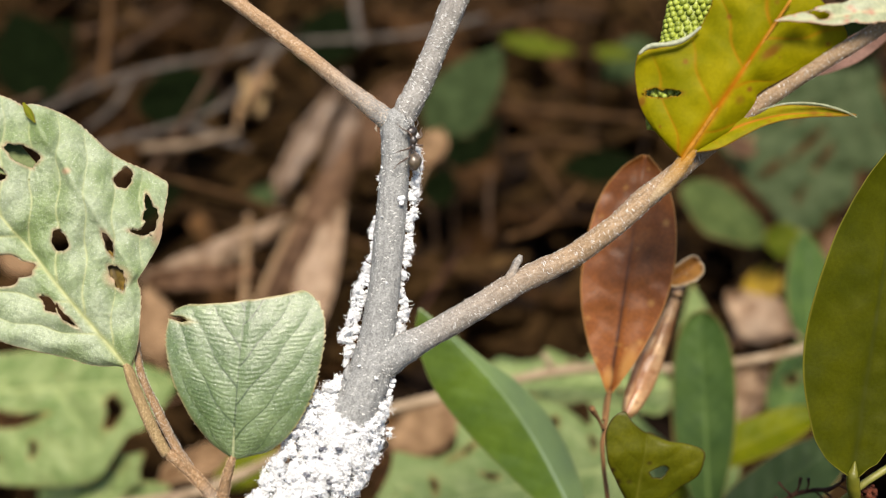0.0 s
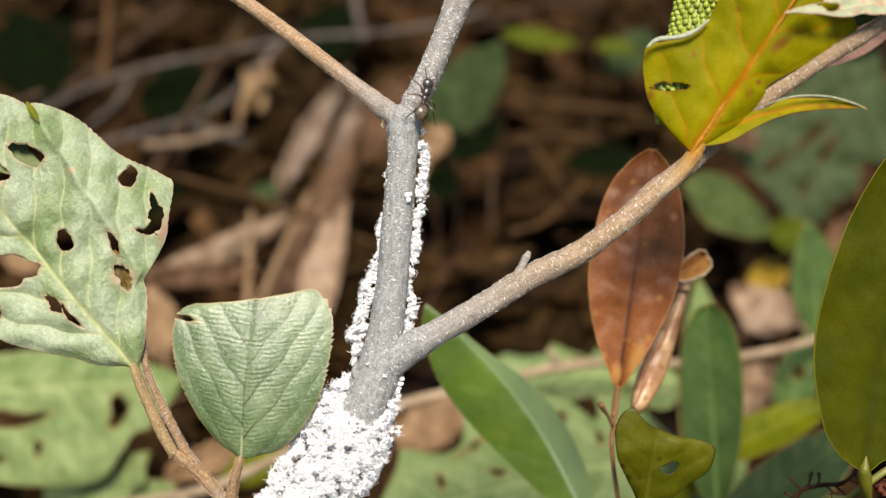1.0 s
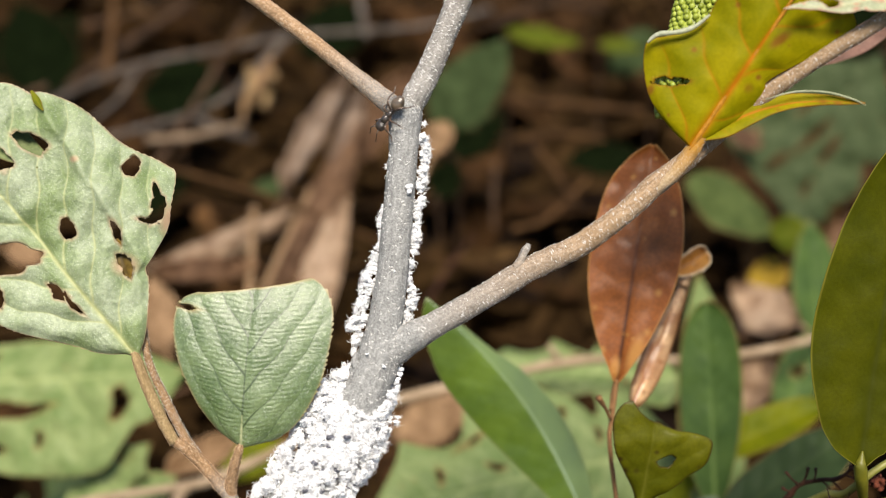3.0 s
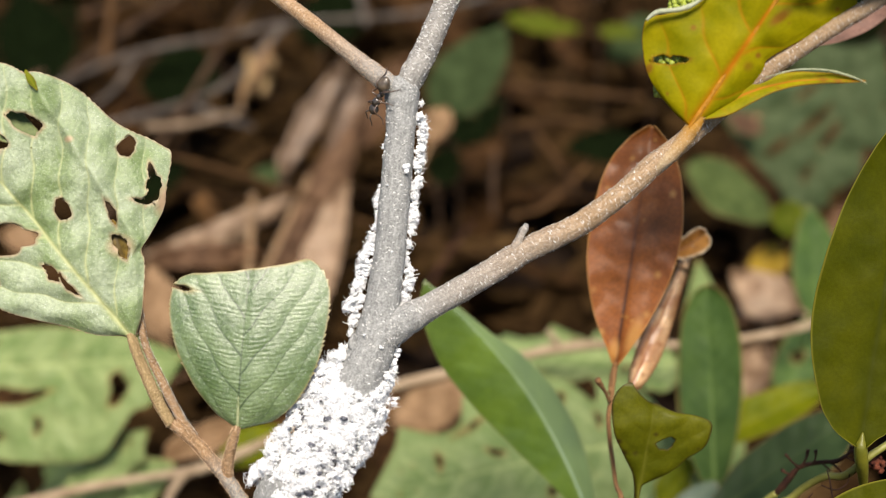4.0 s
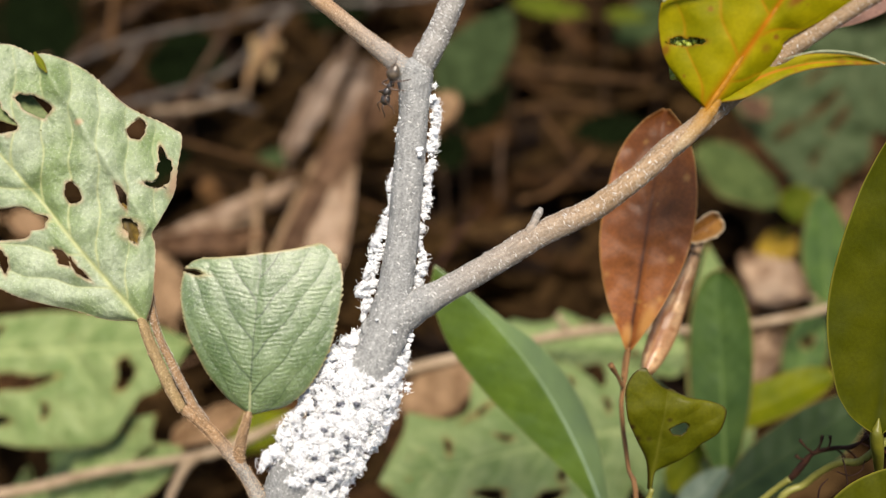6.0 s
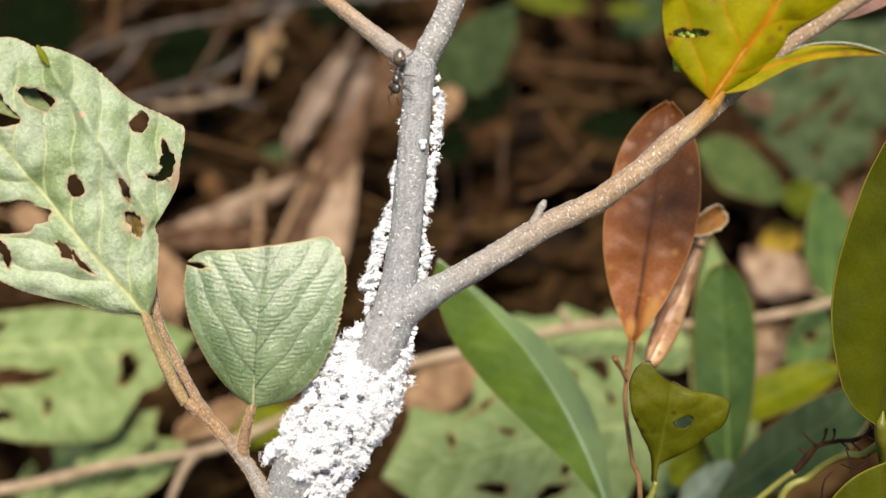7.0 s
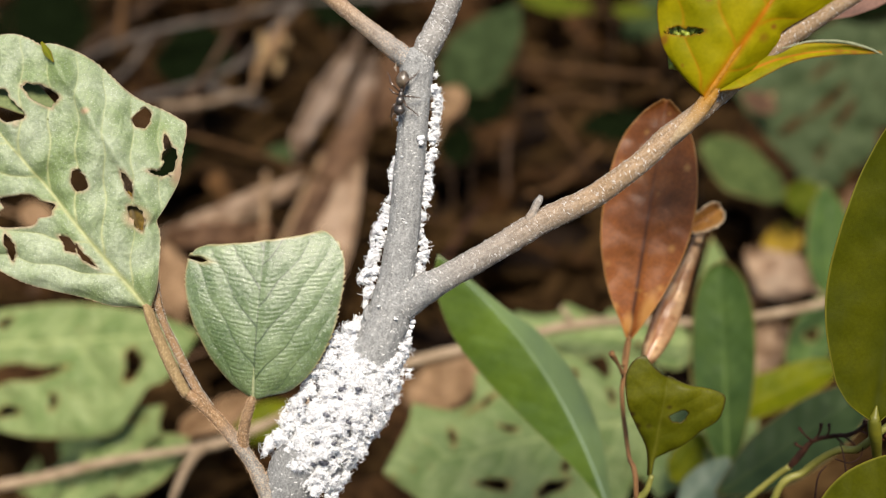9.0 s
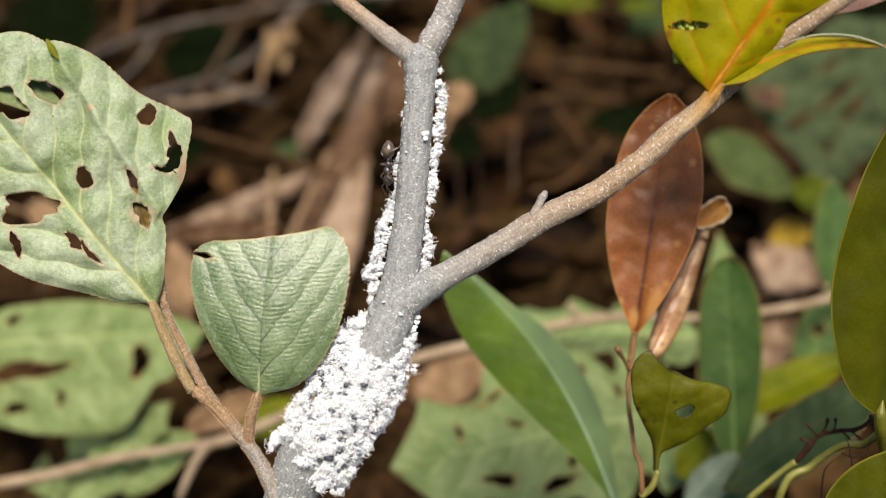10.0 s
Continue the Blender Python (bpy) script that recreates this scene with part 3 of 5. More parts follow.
    up_axis = SHRUB.to_3x3() @ Vector((0.1, 0, 1)).normalized()
    flecks("bark_fleck", stem, 3800, M_FLECK, stem, 31, up_axis)
    flecks("bark_fleck", up, 1000, M_FLECK, up, 32, SHRUB.to_3x3() @ Vector((0.4, 0, 0.92)))
    flecks("bark_fleck", right, 800, M_FLECK, right, 33, SHRUB.to_3x3() @ Vector((0.86, 0, 0.5)))
    for k, (x, z, h) in enumerate(((-11.4, 22.6, -2.0), (-11.6, 21.8, -1.2), (-10.8, 23.2, -1.4))):
        tube("bark_shred", [(x, -0.8, z), (x - 0.35, -1.0, z + 0.5 * h), (x - 0.2 + 0.2 * k, -1.1, z + h)], [0.16, 0.13, 0.06], M_BARK, stem, "frayed bark", steps=4, sides=6, rough=0.3, age=(0.6, 0.6))
    # large chewed leaf
    big = blade("leaf", (-55.6, 0.0, -21.4), (-92.6, -3.2, 24.3), [(0, 0.3), (0.05, 4.4), (0.15, 9.8), (0.19, 11.0), (0.2, 12.0), (0.215, 14.4), (0.25, 18.6), (0.305, 22.0), (0.35, 24.8), (0.375, 25.8), (0.395, 25.4), (0.44, 24.4), (0.495, 22.7), (0.55, 21.5), (0.645, 20.8), (0.7, 20.0), (0.745, 18.8), (0.795, 16.8), (0.81, 15.2), (0.85, 14.2), (0.9, 11.5), (1, 0.5)],
                [(0, 0.3), (0.03, 1.2), (0.08, 4.6), (0.175, 8.4), (0.31, 14.0), (0.5, 17), (0.75, 14), (1, 0.5)], M_LEAF, sh, "large grey-green felted leaf with chewed holes", face=(0.0, -1, 0.08), size=(230, 210),
                holes=[(27.2, 20.4, 1.8, 1.5, 35, 0.6), (20.9, 21.0, 1.6, 0.7, 25, 0.5), (18.9, 20.0, 1.7, 1.3, 70, 0.6), (17.6, 18.6, 1.9, 1.1, 60, 0.5), (17.7, 16.8, 1.6, 0.5, 140, 0.5), (25.2, 5.2, 2.2, 1.3, -155, 0.5), (19.6, 11.4, 2.2, 0.7, -165, 0.6), (14.0, 8.9, 2.0, 1.4, -160), (27.2, -5.6, 5.4, 2.4, 130), (17.5, -3.1, 2.0, 1.1, 150), (14.3, -2.4, 2.0, 0.6, 180), (40.9, 9.8, 3.6, 1.4, 160, 0.7), (43.6, 3.2, 3.4, 2.6, 130), (23.8, -11.4, 1.9, 0.9, -150)],
                veins=(7.5, 42, 0.22), quilt=0.75, cup=-0.8, wave=1.5, teeth=0.28, tooth=1.1, rim=0.3, seed=3, spots=2, rib=0.55, faint=0.75, thick=0.22, ladder=0.022, crinkle=0.06, arch=0.006, scars=[(15.8, 19.7, 3.0, 1.5, 55), (14.0, 8.9, 2.4, 2.0, 130), (33.9, 13.9, 0.9, 0.6, 130)], crease=(10.2, 0.115, -0.32))
    blade("dry_window", (-59.8, 0.9, -0.4), (-56.9, 1.1, -8.4), [(0, 0.6), (0.5, 2.6), (1, 0.6)], [(0, 0.6), (0.5, 2.6), (1, 0.6)], M_SCAR, big, "brown dry membrane left in a hole", size=(24, 18), quilt=0.2, wave=0.7, rim=0.1, seed=4, veins=(1.6, 50, 0.2), spots=4)
    blade("torn_flap", (-88.0, -1.2, 21.0), (-69.5, -1.0, 12.2), [(0, 2.6), (0.4, 3.4), (0.8, 2.0), (1, 0.6)], [(0, 4.0), (0.4, 5.4), (0.8, 2.2), (1, 0.6)], M_FLAP, big, "darker green flap folded behind a tear", face=(0.2, -1, 0.5), size=(30, 20), quilt=0.2, wave=0.8, rim=0.1, seed=6, veins=(4, 50, 0.2))
    pet = tube("petiole", [(-48.8, 0.0, -36.5), (-51.6, 0.0, -31.4), (-54.4, 0.0, -24.9), (-55.6, 0.0, -21.6), (-56.3, 0.0, -20.4)], [0.95, 1.05, 1.0, 0.9, 0.4], M_OLIVEBARK, big, "brown felted petiole", steps=8, sides=14, rough=0.1)
    hairs("petiole_hair", pet, 700, 0.26, M_BHAIR, big, 51)
    # small quilted leaf with a folded tip
    small = blade("leaf", (-36.6, -3.2, -36.8), (-34.4, -12.2, -11.9), [(0, 0.3), (0.03, 3.6), (0.075, 6.4), (0.21, 9.8), (0.45, 12.9), (0.7, 14.1), (0.82, 14.1), (0.89, 13.5), (0.945, 12.3), (0.98, 10.8), (1, 9.5)],
                  [(0, 0.3), (0.04, 2.2), (0.11, 4.6), (0.26, 8.0), (0.45, 11.0), (0.63, 12.7), (0.76, 13.3), (0.87, 13.2), (0.93, 12.8), (0.97, 12.0), (1, 10.0)], M_LEAF2, sh, "small quilted green leaf with a folded tip", face=(0.02, -1, 0.12), size=(230, 210),
                  holes=[(22.6, -11.6, 0.4, 2.0, 8)], veins=(6.3, 42, 0.13), quilt=0.17, cup=-1.4, wave=0.35, teeth=0.5, tooth=0.9, rim=0.4, seed=5, rib=0.22, thick=0.25, faint=1.15, ladder=0.034, crinkle=0.025, slant=0.18, droop=-9.0, arch=0.024)
    hairs("leaf_hair", small, 3500, 0.3, M_HAIR, small, 41, thick=0.022)
    hairs("leaf_hair", big, 7000, 0.3, M_HAIR, big, 42, thick=0.022)
    pet = tube("petiole", [(-38.6, 0.3, -47.2), (-38.9, -0.5, -44.4), (-38.2, -1.7, -41.0), (-36.9, -3.2, -37.0), (-36.5, -3.4, -36.0)], [0.6, 1.0, 0.95, 0.7, 0.3], M_TWIG, small, "brown felted petiole", steps=8, sides=14, rough=0.1)
    hairs("petiole_hair", pet, 1200, 0.34, M_BHAIR, small, 52)
    flecks("leaf_fleck", small, 240, M_FLECK, small, 53, SHRUB.to_3x3() @ Vector((0.3, 0, 0.9)), 0.55)
    tube("midrib", [(-36.6, -3.3, -36.6), (-36.3, -4.35, -33.0), (-36.0, -5.05, -29.1), (-35.7, -5.45, -25.0)], [0.3, 0.24, 0.18, 0.06], M_RIB, small, "pale midrib", steps=8, sides=8)
    blade("curled_edge", (-73.5, -2.2, 25.6), (-71.1, -3.2, 22.0), [(0, 0.2), (0.5, 0.7), (1, 0.1)], [(0, 0.2), (0.5, 0.6), (1, 0.1)], M_LIME, big, "yellow-green curled leaf edge", size=(20, 14), quilt=0.0, wave=0.2, rim=0.1, seed=7)
    # yellowing leaf on the outer twig
    yel = blade("leaf", (41.7, -3.2, 15.7), (60.1, -11.8, 44.5), [(0, 0.4), (0.1, 2.0), (0.25, 4.6), (0.36, 5.4), (0.42, 5.0), (0.47, 4.7), (0.61, 7.2), (0.76, 10.4), (0.87, 12.2), (0.95, 9.5), (1, 0.5)],
                [(0, 0.4), (0.03, 5.2), (0.093, 10.6), (0.19, 14.2), (0.27, 16.0), (0.33, 16.4), (0.36, 15.2), (0.43, 12.6), (0.54, 10.2), (0.68, 10.5), (0.78, 11.0), (1, 6)], M_YELLOW, sh, "yellowing leaf with orange veins and a brown-edged hole", face=(-0.15, -1, -0.1), size=(150, 130),
                holes=[(7.0, -10.0, 2.0, 0.75, 56), (8.2, -8.2, 1.6, 0.8, 56)], veins=(9.0, 50, 0.3), quilt=0.4, cup=-1.0, wave=0.9, teeth=0.15, tooth=1.1, rim=0.3, seed=8, spots=9, rib=0.9, faint=0.6, fold_right=-0.22, scars=[(23.2, 2.2, 2.2, 0.9, 20), (4.4, -11.4, 1.2, 0.8, 0)])
    tube("folded_rim", [(33.7, -6.0, 33.5), (35.5, -6.5, 34.8), (39.3, -6.9, 35.2), (41.9, -7.3, 36.2), (44.0, -7.8, 37.9)], [0.2, 0.42, 0.48, 0.4, 0.2], M_PALE, yel, "pale folded leaf rim", steps=8, sides=10, rough=0.2)
    pet = tube("petiole", [(32.0, 0.2, 5.6), (36.0, -0.7, 8.6), (39.6, -1.2, 11.7), (42.0, -1.8, 14.9), (43.7, -2.9, 18.0), (45.9, -4.0, 21.7), (48.4, -5.0, 25.2)], [0.5, 1.15, 1.3, 1.45, 1.15, 0.7, 0.25], M_JOINT, yel, "broad tan petiole turning orange", steps=10, sides=16, rough=0.1, age=(-0.7, 2.3))
    hairs("petiole_hair", pet, 900, 0.2, M_HAIR, yel, 54)
    tube("midrib", [(41.6, -2.9, 15.2), (43.8, -4.1, 18.9), (49.2, -6.0, 27.3), (54.3, -8.6, 35.1), (58.2, -11.8, 41.7)], [0.3, 0.5, 0.42, 0.34, 0.25], M_ORANGE, yel, "orange midrib", steps=8, sides=12, rough=0.12)
    blade("leaf", (43.5, -3.2, 17.4), (70.2, -8.6, 22.8), [(0, 0.7), (0.15, 2.3), (0.3, 2.2), (0.5, 1.3), (0.85, 0.6), (1, 0.1)], [(0, 1.8), (0.15, 3.4), (0.3, 2.6), (0.5, 1.9), (0.75, 1.3), (0.9, 0.7), (1, 0.1)], M_YELLOW, sh, "folded yellow-green leaf lobe seen edge on",
          face=(-0.1, -1, 0.35), size=(60, 24), veins=(5, 50, 0.25), quilt=0.15, wave=0.5, rim=0.3, seed=9, spots=8, bow=-3.0, rib=0.35, faint=0.3)
    tube("folded_rim", [(53.9, -6.5, 23.7), (58.7, -6.9, 24.9), (63.8, -7.5, 24.8), (67.9, -8.2, 23.6), (70.3, -8.6, 22.4)], [0.06, 0.14, 0.18, 0.16, 0.08], M_PALE, yel, "pale woolly leaf rim", steps=8, sides=8, rough=0.3)
    blade("leaf", (77.1, -11.8, 39.8), (54.8, -14.6, 37.8), [(0, 3.6), (0.3, 3.0), (0.6, 2.2), (0.85, 1.1), (1, 0.1)], [(0, 3.2), (0.3, 2.6), (0.6, 1.5), (0.85, 0.5), (1, 0.1)], M_PALE, sh, "pale upturned leaf edge with yellow patches", face=(0, -1, 0.6), size=(50, 30),
          veins=(5, 50, 0.3), quilt=0.15, wave=1.6, rim=0.3, seed=10, spots=14, holes=[(14.5, 0.6, 1.6, 0.7, 10)], teeth=0.5, tooth=2.3)
    blade("leaf", (73.5, 43.1, 36.4), (95.0, 43.1, 46.8), [(0, 0.4), (0.3, 3.0), (0.6, 3.6), (0.9, 2), (1, 0.3)], [(0, 0.4), (0.3, 1.6), (0.6, 2.0), (0.9, 1.4), (1, 0.3)], M_PINK, sh, "withered pinkish leaf", face=(0, -1, 0.2), size=(40, 26), quilt=0.2, wave=0.6, seed=18, cup=1.0)
    # bumpy green fruit behind the yellow leaf
    axis = ((37.8, -0.4, 21.5), (39.2, -0.4, 27.2), (41.5, 0.6, 33.2), (44.1, 2.6, 41.6), (46.5, 4.3, 51.1), (47.5, 4.3, 56.2))
    radii = [1.4, 2.8, 3.4, 3.9, 4.0, 2.0]
    pieces = [tube_data(axis, [0.92 * a for a in radii], steps=6, sides=18)]
    rng = random.Random(4)
    line = smooth_line([(*P(*p), 0.001 * a) for p, a in zip(axis, radii)], 9)
    for i in range(len(line)):
        n = max(7, int(line[i, 3] * 4200))
        for k in range(n):
            an = 2 * math.pi * (k + 0.5 * (i % 2)) / n
            o = SHRUB.to_3x3() @ Vector((math.cos(an), math.sin(an), 0))
            pieces.append(ball(Vector(line[i, :3]) + o * line[i, 3], 0.00062 * rng.uniform(0.85, 1.1), 6, 4))
    v, f = joined(pieces)
    part("fruit", v, f, M_FRUIT, sh, "bumpy green fruit")


def ball(c, r, n=8, m=6, squash=(1, 1, 1), rng=None):
    verts, faces = [], []
    lump = (lambda: rng.uniform(0.72, 1.28)) if rng else (lambda: 1.0)
    for j in range(m + 1):
        th = math.pi * j / m
        for i in range(n):
            ph = 2 * math.pi * i / n
            verts.append(Vector(c) + r * (1.0 if j in (0, m) else lump()) * Vector((math.sin(th) * math.cos(ph) * squash[0], math.sin(th) * math.sin(ph) * squash[1], math.cos(th) * squash[2])))
    for j in range(m):
        for i in range(n):
            faces.append((j * n + i, (j + 1) * n + i, (j + 1) * n + (i + 1) % n, j * n + (i + 1) % n))
    return verts, faces


grey_shrub()


# ---- white woolly insect colony on the stem ----
def tuft(rng, c, out, size, pieces, curls, threads=(13, 18)):
    """One woolly insect: a lumpy body and curled wax threads."""
    n = rng.randint(4, 5)
    for _ in range(n):
        o = Vector((rng.gauss(0, 1), rng.gauss(0, 1), rng.gauss(0, 1))) * size * 0.4
        pieces.append(ball(c + o, size * rng.uniform(0.24, 0.48), 8, 6, (rng.uniform(0.6, 1.4), rng.uniform(0.6, 1.4), rng.uniform(0.6, 1.4)), rng))
    for _ in range(rng.randint(*threads)):
        d = (out * 0.5 + Vector((rng.gauss(0, 0.8), rng.gauss(0, 0.8), rng.gauss(0, 0.8)))).normalized()
        bend = d.cross(Vector((rng.gauss(0, 1), rng.gauss(0, 1), rng.gauss(0, 1)))).normalized() * rng.uniform(0.35, 1.0)
        thin = 0.00004 * rng.uniform(0.8, 1.3)
        step = size * (rng.uniform(0.2, 0.42) if rng.random() < 0.85 else rng.uniform(0.42, 0.75))
        p, ring = c + d * size * 0.3, []
        for k in range(5):
            s = d.orthogonal().normalized() * thin * (1.0, 1.0, 0.95, 0.85, 0.5)[k]
            t = d.cross(s)
            ring += [p + s, p + t - 0.5 * s, p - t - 0.5 * s]
            p = p + d * step
            d = (d + bend.cross(d)).normalized()
        curls.append((ring, [(3 * i + k, 3 * i + (k + 1) % 3, 3 * i + 3 + (k + 1) % 3, 3 * i + 3 + k) for i in range(4) for k in range(3)] + [(12, 13, 14)]))


def colony():
    rng = random.Random(11)
    rows = smooth_line([(*(-30.9, 2.2, -52.9), 4.6), (*(-24.4, 0.0, -42.9), 4.6), (*(-19.2, 0.0, -34.9), 4.4), (*(-15.0, 0.0, -26.9), 4.3), (*(-12.7, 0.0, -20.4), 4.1), (*(-11.6, 0.0, -14.9), 3.1), (*(-10.3, 0.0, -5.9), 2.8), (*(-9.4, 0.0, 4.1), 2.7), (*(-8.3, 0.0, 14.1), 2.7), (*(-8.0, 0.0, 17.9), 2.7), (*(-8.1, 0.0, 20.9), 2.9)], 30)
    sway = SHRUB.to_3x3()

    def place(i, angle, lift):
        # angle 0 faces the viewer's side, 90 is the right flank, -90 the left
        x, y, z, r = rows[i]
        d = rows[min(i + 1, len(rows) - 1), :3] - rows[max(i - 1, 0), :3]
        ax = Vector((d[2], 0, -d[0])).normalized()
        o = ax * math.sin(radians(angle)) + Vector((0, -1, 0)) * math.cos(radians(angle))
        return P(*(Vector((x, y, z)) + o * (r + lift))), (sway @ o).normalized()

    def build(name, spots, label, threads=(13, 18)):
        pieces, curls = [], []
        for i, an, lift, size in spots:
            c, o = place(i, an, lift)
            tuft(rng, c, o, size * 0.001, pieces, curls, threads)
        base = place(spots[0][0], spots[0][1], 0)[0]
        th = thing(name, base, label, "insects", kind="stuff")
        v, f = joined(pieces)
        part("wool", v, f, M_WOOL, th)
        v, f = joined(curls)
        part("wax_thread", v, f, M_WOOL, th, smooth=False)
        return th

    # the thick mantle round the lower stem, in lumps, up to a ragged edge
    def reach(an):
        return 74 + 25 * min(1, abs(an) / 85) ** 1.5 if an < 0 else 71 + 27 * min(1, an / 85) ** 1.5

    spots = []
    for _ in range(1500):
        i, an = rng.randint(6, 106), rng.uniform(-125, 125)
        if i < reach(an) - 3 and not (i < 12 and -75 < an < 25):
            spots.append((i, an, rng.uniform(-0.1, 0.25), rng.uniform(0.35, 0.6)))
    for _ in range(900):
        i, an = rng.randint(6, 106), rng.uniform(-125, 125)
        top = reach(an) + rng.uniform(-4, 5)
        bottom = 8 if an > 25 else 14
        if i > top or (i < bottom + 4 * math.sin(an * 0.1) and -75 < an < 25):
            continue
        if noise.noise((i * 0.16, an * 0.045, 2.0)) < -0.34:
            continue
        thick = (0.9 + 2.5 * min(1, abs(an) / 80) ** 2) * min(1, max(0.25, (top - i) / 22)) * (1 + 0.9 * noise.noise((i * 0.2, an * 0.06, 7.0)))
        lift = rng.uniform(0.15, 1) ** 0.6 * thick
        for _ in range(rng.randint(3, 6)):
            spots.append((max(6, min(106, int(i + rng.gauss(0, 1.2)))), an + rng.gauss(0, 4.5), min(3.0, lift) + rng.gauss(0, 0.18), rng.uniform(0.32, 0.66)))
    build("insect_colony", spots, "dense white woolly insect colony wrapped round the lower stem")

    def ridge(side, outline, count, gap, angle, seed):
        """Tufts rooted behind the stem's flank; outline: rows (place along the stem, how far they stand out in mm)."""
        made = []
        at, out = zip(*outline)
        while len(made) < count:
            i = rng.randint(at[0], at[-1])
            most = float(np.interp(i, at, out))
            if rng.random() > 0.25 + 0.4 * most:
                continue
            free = gap(i)
            off = free + max(0.0, most - 0.6 - free) * rng.random() ** 0.8
            if noise.noise((i * 0.3, off * 0.9, seed)) < -0.08:
                continue
            an = side * rng.gauss(angle, 6)
            r = rows[i, 3]
            made.append((i, an, (r + off) / abs(math.sin(radians(an))) - r, rng.uniform(0.36, 0.74) * min(1, 0.5 + 0.35 * most)))
        return made

    right = [(150, 0.4), (153, 1.6), (163, 2.5), (171, 2.2), (175, 0.6), (181, 0.5), (184, 1.2), (188, 0.6), (191, 1.4), (200, 1.8), (210, 1.6), (222, 2.0), (235, 2.1), (248, 1.9), (262, 1.5), (270, 1.2), (276, 0.2)]
    spots = ridge(1, right, 400, lambda i: 0.3 if i > 205 else 0.15, 112, 3.0)
    spots += [(rng.randint(288, 294), rng.gauss(105, 6), rng.uniform(0.1, 0.9), 0.42) for _ in range(6)]
    build("insect_colony", spots, "white woolly insect ridge along the upper stem", (6, 9))
    left = [(112, 0.3), (116, 0.9), (121, 0.5), (124, 1.2), (134, 2.2), (137, 3.6), (150, 3.4), (165, 3.0), (173, 2.9), (178, 2.4), (183, 1.6), (190, 1.3), (194, 0.5), (200, 0.5), (204, 1.1), (210, 0.9), (214, 0.2)]
    spots = ridge(-1, left, 300, lambda i: 0.1, 106, 5.0)
    spots += [(rng.choice((232, 234, 228)), rng.gauss(-92, 6), 0.1, 0.35) for _ in range(4)]
    build("insect_colony", spots, "white woolly insect row along the stem flank", (8, 12))
    # grey insects half buried in the wool; the dark lumps also imitate its shaded gaps
    pieces = []
    for _ in range(56):
        c, o = place(rng.randint(14, 66), rng.uniform(-110, 60), rng.uniform(0.4, 1.25))
        pieces.append(ball(c, 0.00055 * rng.uniform(0.6, 1.2), 8, 6, (1.3, 0.8, 0.9), rng))
    v, f = joined(pieces)
    th = thing("insect_bodies", place(60, 0, 0)[0], "small grey insects and painted dark gaps among white wool", "insects", kind="stuff")
    part("body", v, f, M_BUG, th)
    pieces = []
    for i, an, q in ((224, 30, 6.5), (222, 34, 4.5), (214, -30, 2), (180, 10, 2), (112, 20, 2.5), (118, -25, 2), (240, -60, 2), (125, 60, 3), (104, 92, 6), (108, 94, 5), (112, 90, 6), (117, 95, 4), (122, 96, 5), (131, 100, 5), (266, 88, 6), (269, 92, 7)):
        c, o = place(i, an, 0.1)
        for _ in range(4):
            pieces.append(ball(c + 0.00008 * q * Vector((rng.gauss(0, 0.6), rng.gauss(0, 0.6), rng.gauss(0, 0.6))), 0.00007 * q, 8, 6, (1.2, 0.9, 1.0), rng))
    v, f = joined(pieces)
    th = thing("wool_specks", place(214, 10, 0)[0], "loose white wool specks on the bark", "insects", kind="stuff")
    part("speck", v, f, M_WOOL, th)


colony()


# ---- the smooth-leaved plant in front of the litter ----
def stalk_to_ground(start, drop_y=10):
    """Plan points from a place straight down to the soil."""
    w = P(*start)
    foot = SHRUB.inverted() @ Vector((w.x, w.y + 0.001 * drop_y, -0.004)) * 1000
    mid = SHRUB.inverted() @ Vector((w.x + 0.003, w.y + 0.0005 * drop_y, w.z * 0.5)) * 1000
    return [tuple(foot), tuple(mid), start]


